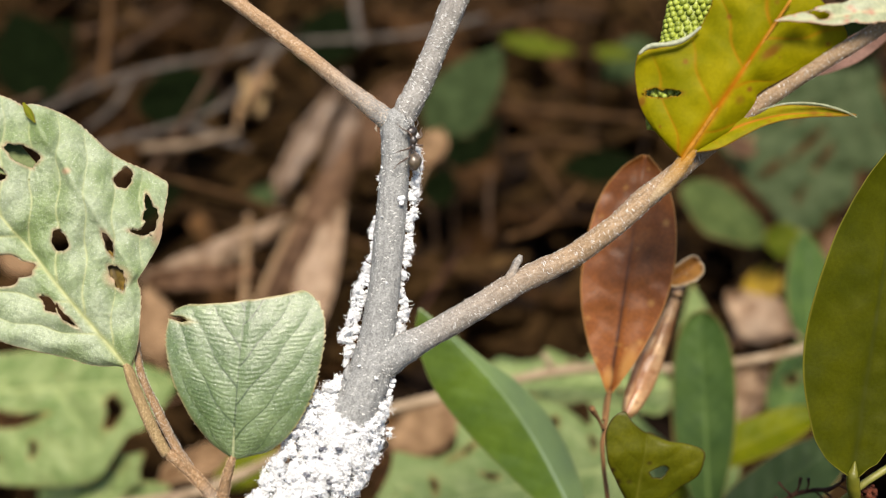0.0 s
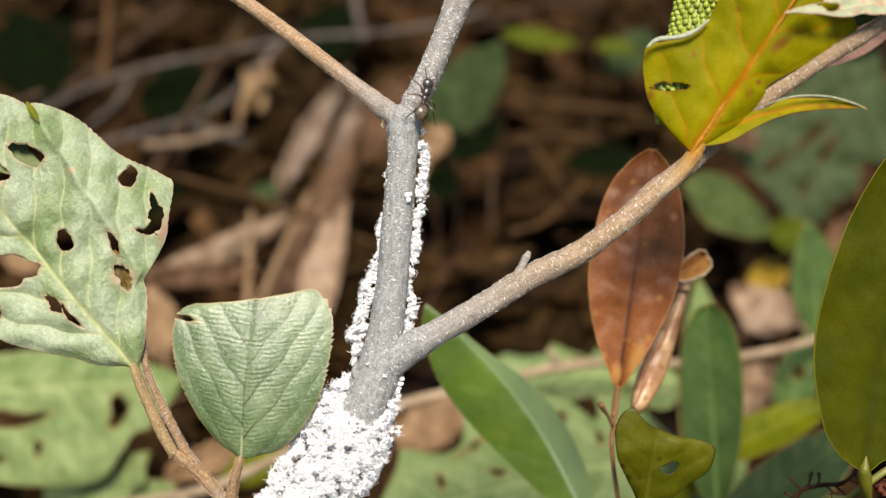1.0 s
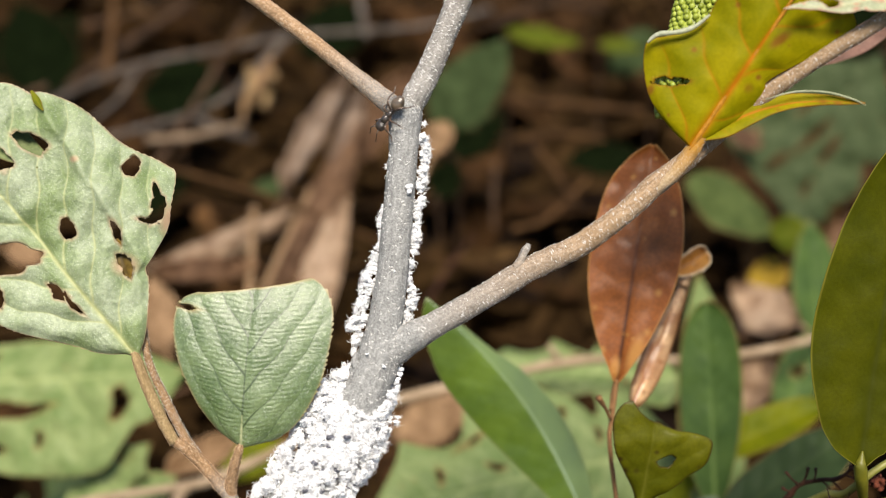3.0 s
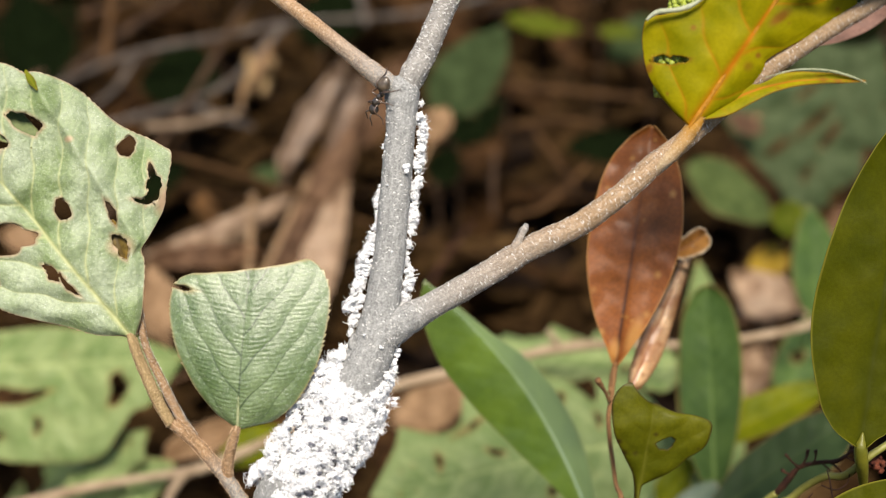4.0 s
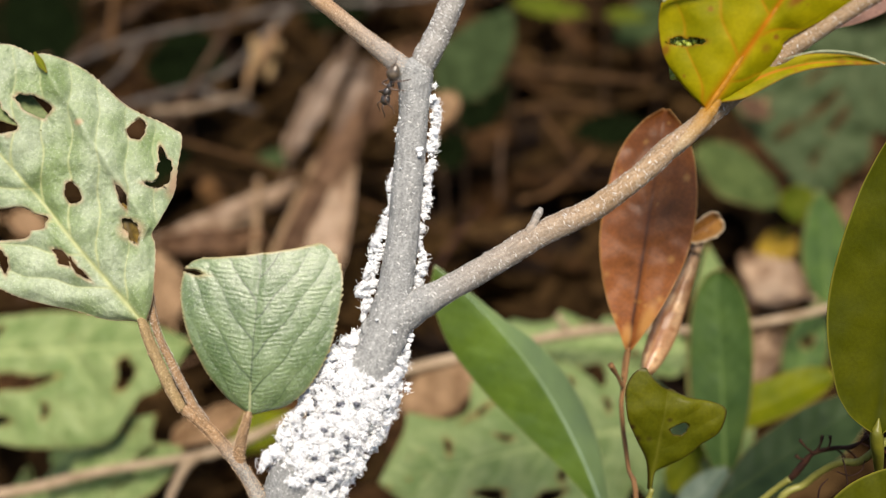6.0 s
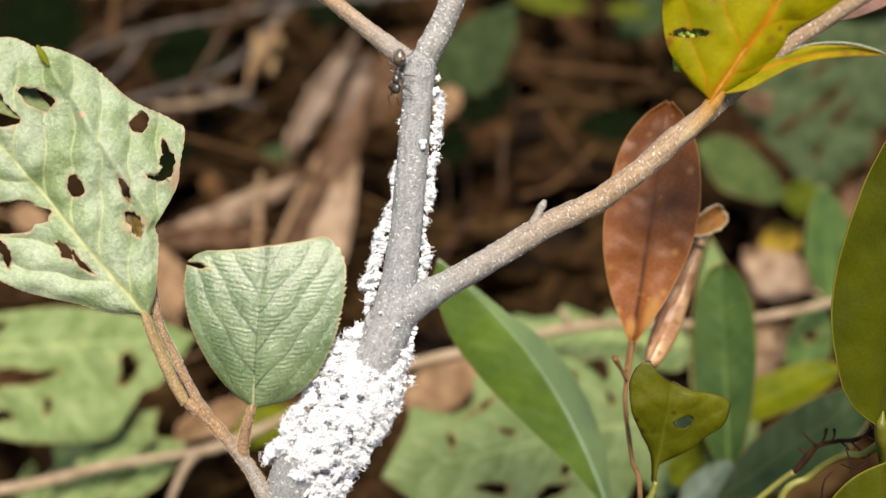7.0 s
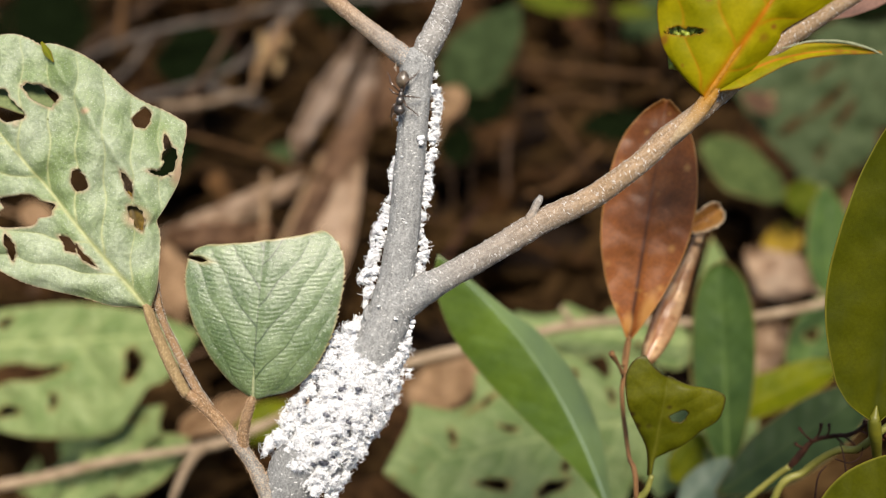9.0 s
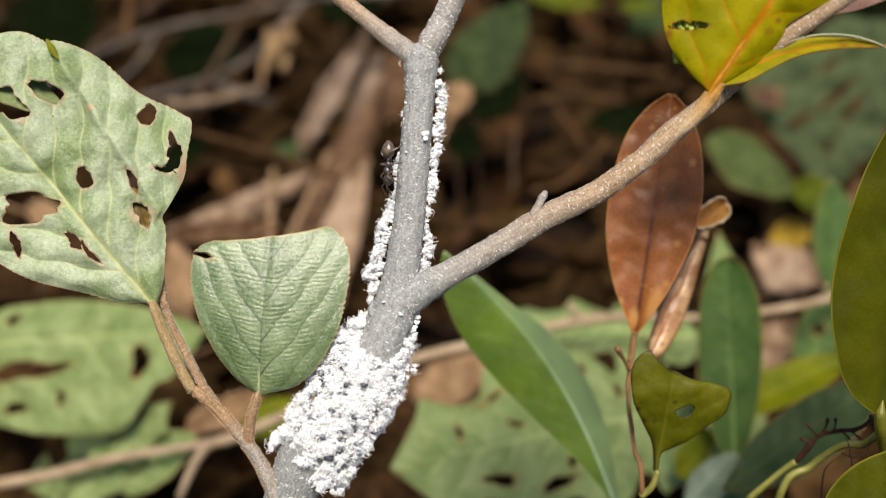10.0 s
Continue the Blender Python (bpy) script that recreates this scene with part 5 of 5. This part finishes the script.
def litter():
    rng = random.Random(21)
    kinds = []
    for k in range(6):
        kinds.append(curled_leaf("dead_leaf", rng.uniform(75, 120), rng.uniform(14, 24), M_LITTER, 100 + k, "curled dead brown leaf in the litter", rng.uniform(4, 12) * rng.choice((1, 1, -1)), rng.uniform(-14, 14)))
    used = set()

    def drop(kind, x, y, z, rx, ry, rz):
        m = pose(x, y, z, rx, ry, rz)
        if kind in used:
            return copy_thing(kind, m)
        used.add(kind)
        kind.matrix_basis = m
        return kind

    # Leaves with painted-in shade, dropped where the floor lies in shadow.
    shaded = [curled_leaf("dead_leaf", 85 + 12 * k, 16 + 2 * k, M_SHADELITTER, 120 + k, "dead litter leaf with shade put into its dark brown", 6 - 4 * k, 6 * k - 6) for k in range(3)]
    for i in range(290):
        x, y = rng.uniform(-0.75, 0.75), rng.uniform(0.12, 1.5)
        drop(rng.choice(shaded if (-0.01 < x < 0.16 and 0.1 < y < 0.62) or (x < -0.05 and y > 0.58) else kinds), x, y, 0.006 + 0.018 * rng.random(), rng.gauss(0, 28), rng.gauss(0, 22), rng.uniform(0, 360))
    # dead leaves that stand out, propped on the rest
    propped = [((-59.8, 312.3, -58.6), (-43.9, 333.9, 20.1), 4.5, 14, M_WAN, 4), ((-85.5, 344.6, -38.7), (-43.0, 400.0, 66.0), 10, 11, M_RUSSET, -6), ((-56.3, 409.3, 32.2), (-18.0, 430.8, 90.0), 12, 12, M_RUSSET, 6), ((-82.4, 398.5, 23.1), (-48.0, 416.0, 90.0), 7, 8, M_GREYLEAF, 6), ((-59.9, 387.7, 29.7), (-44.5, 398.5, 78.7), 7, 6, M_GREYLEAF, -5), ((-133.6, 344.6, -10.1), (-74.0, 376.9, 18.1), 8, 6, M_WAN, -8),
               ((-133.5, 323.1, -19.8), (-86.8, 344.6, -15.3), 5, 9, M_RUSSET, 6), ((-114.8, 280.0, -45.8), (-127.0, 301.6, -14.2), 9, 9, M_TAN, -4), ((-7.5, 305.0, 35.0), (-1.0, 312.0, 52.0), 6, 7, M_TAN, 2), ((142.8, 280.0, -34.3), (116.6, 290.8, -22.1), 9, 14, M_WAN, 5), ((140.1, 290.8, -28.0), (118.7, 280.0, -38.9), 9, 6, M_RUSSET, -5), ((113.5, 258.5, -68.0), (123.4, 258.5, -43.8), 6, 11, M_WAN, 7), ((-20.7, 258.5, -79.0), (10.6, 280.0, -59.6), 10, 12, M_TAN, -4),
               ((141.7, 387.7, 56.3), (155.7, 387.7, 47.9), 8, 8, M_TAN, 2), ((-99.9, 258.5, -57.0), (-69.9, 280.0, -45.8), 9, 9, M_RUSSET, 4), ((-111.0, 441.6, 65.9), (-96.4, 463.1, 101.7), 4, 5, M_TAN, 3), ((171.5, 323.1, -9.8), (194.0, 344.6, 10.7), 10, 10, M_RUSSET, 4), ((-130.7, 258.5, -96.6), (-88.9, 258.5, -101.0), 9, 9, M_RUSSET, 4), ((-182.0, 285.0, -4.0), (-166.0, 285.0, -8.5), 6, 6, M_TAN, 2), ((-98.0, 205.0, -80.7), (-70.2, 208.0, -68.4), 7, 6, M_TAN, 3)]
    for k, (b, t, wr, wl, mat, cup) in enumerate(propped):
        ob = thing("dead_leaf", P(*b), "curled tan dead leaf propped in the litter" if mat is M_TAN else "pale bleached dead leaf propped in the litter" if mat is M_WAN else "curled greyish dead leaf propped in the litter" if mat is M_GREYLEAF else "curled russet dead leaf propped in the litter", "leaf", "dead leaves on the ground")
        stub = Vector(b) + (Vector(b) - Vector(t)).normalized() * 12 + Vector((0, 3, 0))
        tube("stalk", [tuple(stub), b, tuple(Vector(b).lerp(Vector(t), 0.06))], [0.8, 0.8, 0.5], mat, ob, steps=4, sides=7)
        blade("blade", b, t, wide(LANCE, wr), wide(OVATE, wl), mat, ob, face=(0.15 * (k % 3 - 1), -1, 0.7), size=(44, 30), veins=(6, 50, 0.5), quilt=0.4, cup=cup, wave=3.4, rim=0.5, seed=200 + k, spots=12, faint=0.4, teeth=1.6, tooth=8.5 + k % 4)
    # sticks
    stick = tube("stick", [(-0.2, 0, 0), (-0.08, 0.006, 0.004), (0.06, -0.004, 0.0), (0.2, 0.004, 0.003)], [2.2, 2.0, 1.8, 1.2], M_STICK, None, steps=6, sides=8, rough=0.15, freq=200, world=True)
    stick.location = (0, 0, 0)
    tagged(stick, "thin dead stick lying in the litter", "stick", "sticks in the litter")
    first = True
    for i in range(60):
        m = pose(rng.uniform(-0.7, 0.7), rng.uniform(0.25, 1.5), rng.uniform(0.01, 0.06), rng.gauss(0, 10), rng.gauss(0, 22), rng.uniform(0, 360))
        if -0.04 < m.translation.x < 0.2 and m.translation.y < 0.95:
            continue
        if first:
            stick.matrix_basis, first = m, False
        else:
            copy_thing(stick, m)

    straw = tube("straw", [(-0.09, 0, 0), (-0.03, 0.004, 0.002), (0.04, -0.003, 0.0), (0.09, 0.002, 0.002)], [1.1, 1.2, 1.0, 0.6], M_STRAW, None, steps=5, sides=7, rough=0.12, freq=200, world=True)
    straw.location = (0, 0, 0)
    tagged(straw, "dry orange-brown straw stalk in the litter", "stalk", "straw in the litter")
    first = True
    for i in range(100):
        m = pose(rng.uniform(-0.65, 0.65), rng.uniform(0.25, 1.35), rng.uniform(0.015, 0.07), 0, rng.gauss(0, 25), rng.uniform(0, 360))
        if -0.02 < m.translation.x < 0.15 and m.translation.y < 0.6:
            continue
        if first:
            straw.matrix_basis, first = m, False
        else:
            copy_thing(straw, m)
    for pts, rad, mat in (([(33.9, 473.9, 80.3), (69.1, 473.9, 77.1), (107.3, 452.3, 71.0)], 2.6, M_STRAW), ([(34.8, 430.8, 53.7), (58.8, 430.8, 57.3), (82.8, 430.8, 53.7)], 1.6, M_STRAW), ([(43.8, 409.3, 51.0), (55.4, 409.3, 35.1), (63.8, 387.7, 18.5)], 1.3, M_STRAW), ([(23.0, 387.7, 5.9), (22.4, 387.7, 19.9), (24.4, 409.3, 40.9)], 1.1, M_STICK),
                          ([(-199.3, 495.4, 92.7), (-202.6, 517.0, 126.1), (-205.8, 538.5, 164.8)], 2.6, M_STRAW), ([(-229.2, 517.0, 92.1), (-197.4, 538.5, 122.9), (-163.4, 560.0, 153.4)], 2.8, M_STICK), ([(-109.1, 452.3, 96.4), (-107.9, 452.3, 85.6), (-106.8, 430.8, 70.8)], 2.6, M_PALESTRAW), ([(-92.7, 430.8, 88.8), (-96.4, 441.6, 81.1), (-99.4, 441.6, 72.0)], 2.8, M_PALESTRAW), ([(-162.9, 441.6, 54.6), (-138.5, 441.6, 56.4), (-107.7, 430.8, 62.7)], 2.4, M_DRIFT), ([(-84.8, 323.1, -29.8), (-80.1, 333.9, -15.0), (-63.4, 344.6, 23.7)], 1.4, M_TWIG),
                          ([(-88.5, 323.1, -29.8), (-90.7, 344.6, -7.5), (-92.9, 366.2, 16.5)], 1.8, M_TWIG), ([(-47.5, 495.4, 119.1), (-52.4, 517.0, 139.7), (-55.6, 538.5, 164.8)], 2.2, M_GREYSTICK), ([(25.8, 517.0, 129.5), (61.6, 538.5, 147.3), (96.6, 538.5, 143.8)], 2.0, M_STICK), ([(-11.0, 323.1, -29.8), (1.6, 344.6, -10.1), (12.4, 366.2, 3.0)], 0.8, M_RED), ([(31.3, 366.2, 5.7), (49.3, 387.7, 11.5), (71.3, 409.3, 32.2)], 1.2, M_STRAW)):
        ob = tube("dry_stalk", pts, [rad, rad * 0.95, rad * 0.7], mat, None, steps=8, sides=9, rough=0.12, freq=200)
        tagged(ob, "dry stalk standing in the litter", "stalk", "dry stalks")

    def fallen(name, limb, pts, radii, mat, label, shoots):
        ob = thing(name, P(*pts[len(pts) // 2]), label, "branch")
        tube(limb, pts, radii, mat, ob, steps=10, sides=12, rough=0.12, freq=150)
        for q, rad in shoots:
            tube("side_twig", q, [rad, rad * 0.9, rad * 0.6], mat, ob, steps=8, sides=9, rough=0.12, freq=200)
    fallen("fallen_branch", "limb", [(-265.3, 495.4, 59.7), (-227.4, 495.4, 83.5), (-182.8, 495.4, 102.0), (-128.6, 506.2, 114.9), (-89.8, 517.0, 124.1), (-21.8, 517.0, 128.9), (26.6, 538.5, 143.8)], [1.8, 1.9, 1.9, 1.8, 1.8, 1.7, 1.6], M_GREYSTICK, "grey fallen branch propped over the litter",
           [([(-96.6, 517.0, 122.7), (-110.2, 495.4, 102.6), (-122.9, 473.9, 80.3)], 2.2), ([(-179.5, 495.4, 102.6), (-189.8, 484.7, 81.6), (-202.9, 473.9, 67.5)], 1.8)])
    fallen("fallen_branch", "limb", [(-212.5, 473.9, 53.1), (-183.7, 473.9, 61.1), (-145.3, 473.9, 72.3), (-122.9, 473.9, 83.5), (-110.1, 473.9, 96.3)], [2.0, 2.0, 1.8, 1.7, 1.4], M_GREYSTICK, "grey fallen branch in the litter",
           [([(-148.5, 473.9, 71.4), (-119.0, 452.3, 59.2), (-104.9, 441.6, 54.6)], 2.4)])
    fallen("fallen_twig", "main_twig", [(-160.4, 193.9, -96.7), (-139.9, 189.6, -92.3), (-116.4, 183.1, -85.5), (-89.5, 183.1, -81.2), (-77.5, 183.1, -78.6), (-59.0, 183.1, -70.5), (-34.0, 183.1, -59.0), (-15.5, 183.1, -52.0), (3.0, 183.1, -47.5), (24.2, 183.1, -42.7), (37.2, 183.1, -40.1), (54.8, 183.1, -38.7), (80.7, 183.1, -39.0), (111.3, 193.9, -35.9), (139.2, 215.4, -31.8)],
           [1.8, 1.8, 1.6, 1.5, 1.9, 1.5, 1.45, 1.7, 1.5, 1.5, 1.9, 1.4, 1.35, 1.4, 1.3], M_PALETWIG, "long pale tan twig lying across low stems",
           [([(-84.0, 183.1, -79.7), (-88.6, 178.8, -84.9), (-92.9, 172.3, -96.1)], 1.8), ([(37.2, 183.1, -40.5), (34.2, 180.9, -36.6), (32.4, 180.9, -33.9)], 1.2)])


litter()


def duff():
    """The rest of the fallen leaves: small curled blades, thinning out from the place."""
    rng = random.Random(77)
    verts, faces = [], []
    for i in range(9000):
        spread = 0.55 if i < 4500 else 2.2
        x, y = rng.gauss(0, spread), 0.75 + rng.gauss(0, spread)
        ln, wd = rng.uniform(0.018, 0.05), rng.uniform(0.005, 0.013)
        m = pose(x, y, rng.uniform(0.0, 0.014), rng.gauss(0, 22), rng.gauss(0, 18), rng.uniform(0, 360))
        curl, o = rng.uniform(-0.4, 0.6), len(verts)
        for a in range(6):
            u = a / 5
            w = wd * math.sin(math.pi * (0.04 + 0.92 * u)) ** 0.8
            for v in (-1, -0.4, 0.4, 1):
                verts.append(m @ Vector(((u - 0.5) * 2 * ln, v * w, curl * w * v * v + 0.3 * curl * ln * (u - 0.5) ** 2)))
        faces += [(o + 4 * a + k, o + 4 * a + k + 1, o + 4 * a + k + 5, o + 4 * a + k + 4) for a in range(5) for k in range(3)]
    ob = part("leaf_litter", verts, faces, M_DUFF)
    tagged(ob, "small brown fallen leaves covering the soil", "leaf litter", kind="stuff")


duff()


# ---- ants ----
def ant_legs(k, side):
    y0 = (0.75, 0.0, -0.7)[k]
    out, fwd = ((2.5, 2.5), (2.9, -0.5), (2.8, -3.2))[k]
    return [(0.35 * side, y0, 0.85), (side * out * 0.5, y0 + 0.45 * fwd, 1.9), (side * out * 0.85, y0 + 0.85 * fwd, 0.35), (side * (out + 0.25), y0 + 1.15 * fwd, 0.0)]


def build_ant(label):
    """About 8 mm long; head along +y, back along +z, feet at z = 0."""
    ob = thing("ant", (0, 0, 0), label, "ant")

    def lump(name, c, size, mat, parent, text=""):
        v, f = ball((0, 0, 0), 1.0, 18, 12)
        w = [Vector((0.001 * (c[0] + p.x * size[0]), 0.001 * (c[1] + p.y * size[1]), 0.001 * (c[2] + p.z * size[2]))) for p in v]
        return part(name, w, f, mat, parent, text)
    head = lump("head", (0, 2.45, 1.2), (1.02, 1.0, 0.78), M_ANT, ob, "dark shiny head")
    lump("eye", (0.72, 2.7, 1.4), (0.17, 0.2, 0.2), M_GASTER, head)
    lump("eye", (-0.72, 2.7, 1.4), (0.17, 0.2, 0.2), M_GASTER, head)
    v, f = joined([ball((0, 0.00095, 0.00135), 0.00074, 14, 10, (0.95, 1.25, 0.95)), ball((0, -0.0001, 0.0012), 0.00052, 14, 10, (0.9, 1.5, 0.9)), ball((0, -0.0009, 0.0011), 0.0004, 14, 10, (0.8, 1.2, 0.9))])
    part("thorax", v, f, M_ANT, ob, "black thorax")
    lump("waist", (0, -1.5, 1.05), (0.26, 0.22, 0.45), M_ANT, ob)
    v, f = ball((0, 0, 0), 1.0, 24, 18)
    egg = []
    for p in v:
        girth = 1.0 - 0.22 * p.z if p.z > 0 else 1.0 - 0.1 * p.z * p.z
        egg.append(Vector((0.00122 * p.x * girth, -0.0028 - 0.00155 * p.z, 0.00125 + 0.00108 * p.y * girth)))
    gaster = part("gaster", egg, f, M_GASTER, ob, "grey-brown shiny gaster")
    for c in (-2.05, -2.75, -3.4, -3.95):
        u = (-2.8 - c) / 1.55
        q = math.sqrt(max(0.0, 1 - u * u)) * (1.0 - 0.22 * u if u > 0 else 1.0 - 0.1 * u * u)
        v, f = ball((0, 0, 0), 1.0, 20, 8)
        part("band", [Vector((0.001 * 1.235 * q * p.x, 0.001 * (c + 0.09 * p.z), 0.00125 + 0.001 * 1.095 * q * p.y)) for p in v], f, M_ANT, gaster, "dark band")
    legs = []
    for k in range(3):
        for side in (1, -1):
            pts = [Vector(p) * 0.001 for p in ant_legs(k, side)]
            legs.append((k, side, tube("leg", pts, [0.18, 0.16, 0.11, 0.07], M_LEG, ob, steps=5, sides=7, world=True)))
    for side in (1, -1):
        pts = [Vector(p) * 0.001 for p in ((0.3 * side, 2.9, 1.4), (0.9 * side, 3.7, 1.9), (1.1 * side, 4.6, 1.3), (1.0 * side, 5.3, 0.9))]
        tube("antenna", pts, [0.1, 0.09, 0.08, 0.08], M_ANT, head, steps=5, sides=6, world=True)
    return ob, legs


ANT, ANT_LEGS = build_ant("dark ant with a grey-brown gaster crawling on the stem")
ANT2, ANT2_LEGS = build_ant("dark ant half hidden behind the woolly colony")


def ant_pose(x, y, z, heading, side):
    """On the bark at plan millimetres; heading: degrees anticlockwise from up the stem; side: degrees round the stem to its right."""
    return SHRUB @ pose(0.001 * x, 0.001 * y, 0.001 * z, 0, 0, side) @ pose(0, 0, 0, 90, 0, 0) @ pose(0, 0, 0, 0, 0, heading)


def motions():
    rows = [
        (0, -6.0, -2.2, 18.0, 5, 40),
        (0.5, -6.9, -2.5, 20.8, 10, 30),
        (1, -4.7, -2.7, 25.6, -15, 20),
        (1.5, -5.9, -3.1, 27.3, 10, 20),
        (1.6, -6.1, -3.2, 26.9, 23, 15),
        (1.7, -6.3, -3.3, 25.0, 60, 5),
        (1.9, -6.1, -3.3, 25.0, 66, 5),
        (2, -6.4, -3.3, 25.0, 62, 5),
        (2.2, -7.8, -3.3, 24.4, 85, 0),
        (2.5, -6.8, -3.3, 24.4, 84, -5),
        (2.7, -8.3, -3.2, 22.6, 118, -15),
        (3.8, -11.2, -1.4, 20.5, 140, -55),
        (4, -11.1, -1.4, 20.8, 138, -55),
        (4.5, -11.2, -1.4, 20.1, 136, -53),
        (5, -11.0, -1.4, 20.5, 136, -55),
        (5.5, -11.5, -1.4, 19.4, 136, -62),
        (5.7, -11.5, -1.4, 19.4, 137, -61),
        (6.8, -11.0, -2.2, 20.4, 171, -40),
        (7, -10.8, -2.2, 20.4, 170, -40),
        (7.2, -11.4, -2.2, 20.8, 166, -40),
        (7.5, -9.5, -2.8, 17.1, 180, -15),
        (8, -9.2, -2.9, 17.3, 204, 0),
        (8.5, -8.3, -2.9, 17.1, 208, 0),
        (8.8, -9.1, -2.9, 16.8, 195, -5),
        (9, -10.3, -2.7, 16.1, 172, -20),
        (9.2, -10.8, -2.6, 15.7, 172, -25),
        (9.3, -11.5, -1.0, 13.6, 166, -70),
        (9.4, -12.4, -1.2, 8.6, 164, -58),
        (9.5, -12.6, -1.0, 3.7, 169, -58),
        (10, -12.8, -0.9, 3.4, 177, -58),
    ]
    walk(ANT, [(t, ant_pose(*r)) for t, *r in rows])
    walk(ANT2, [(t, ant_pose(*p, a, 125)) for t, p, a in ((0, (-12.2, 4.6, -33.0), 5), (0.6, (-12.4, 4.6, -33.2), -6), (1.2, (-12.8, 4.8, -33.5), 6), (1.8, (-14.6, 7.0, -34.6), 20), (2.5, (-15.4, 8.0, -36.0), 40), (10, (-16.0, 9.0, -37.2), 45))])
    # three-and-three gait while the ant walks, still while it pauses
    going = ((0.0, 1.7), (2.0, 3.8), (6.0, 7.6), (9.0, 9.6))
    for k, side, leg in ANT_LEGS:
        lead = 1 if (k + (side > 0)) % 2 else -1
        steps = []
        for i in range(51):
            t = 0.2 * i
            swing = 9 if any(a <= t <= b for a, b in going) else 1.5
            steps.append((t, pose(0, 0, 0, 0, 0, side * lead * swing * (1 if i % 2 else -1))))
        walk(leg, steps)


motions()
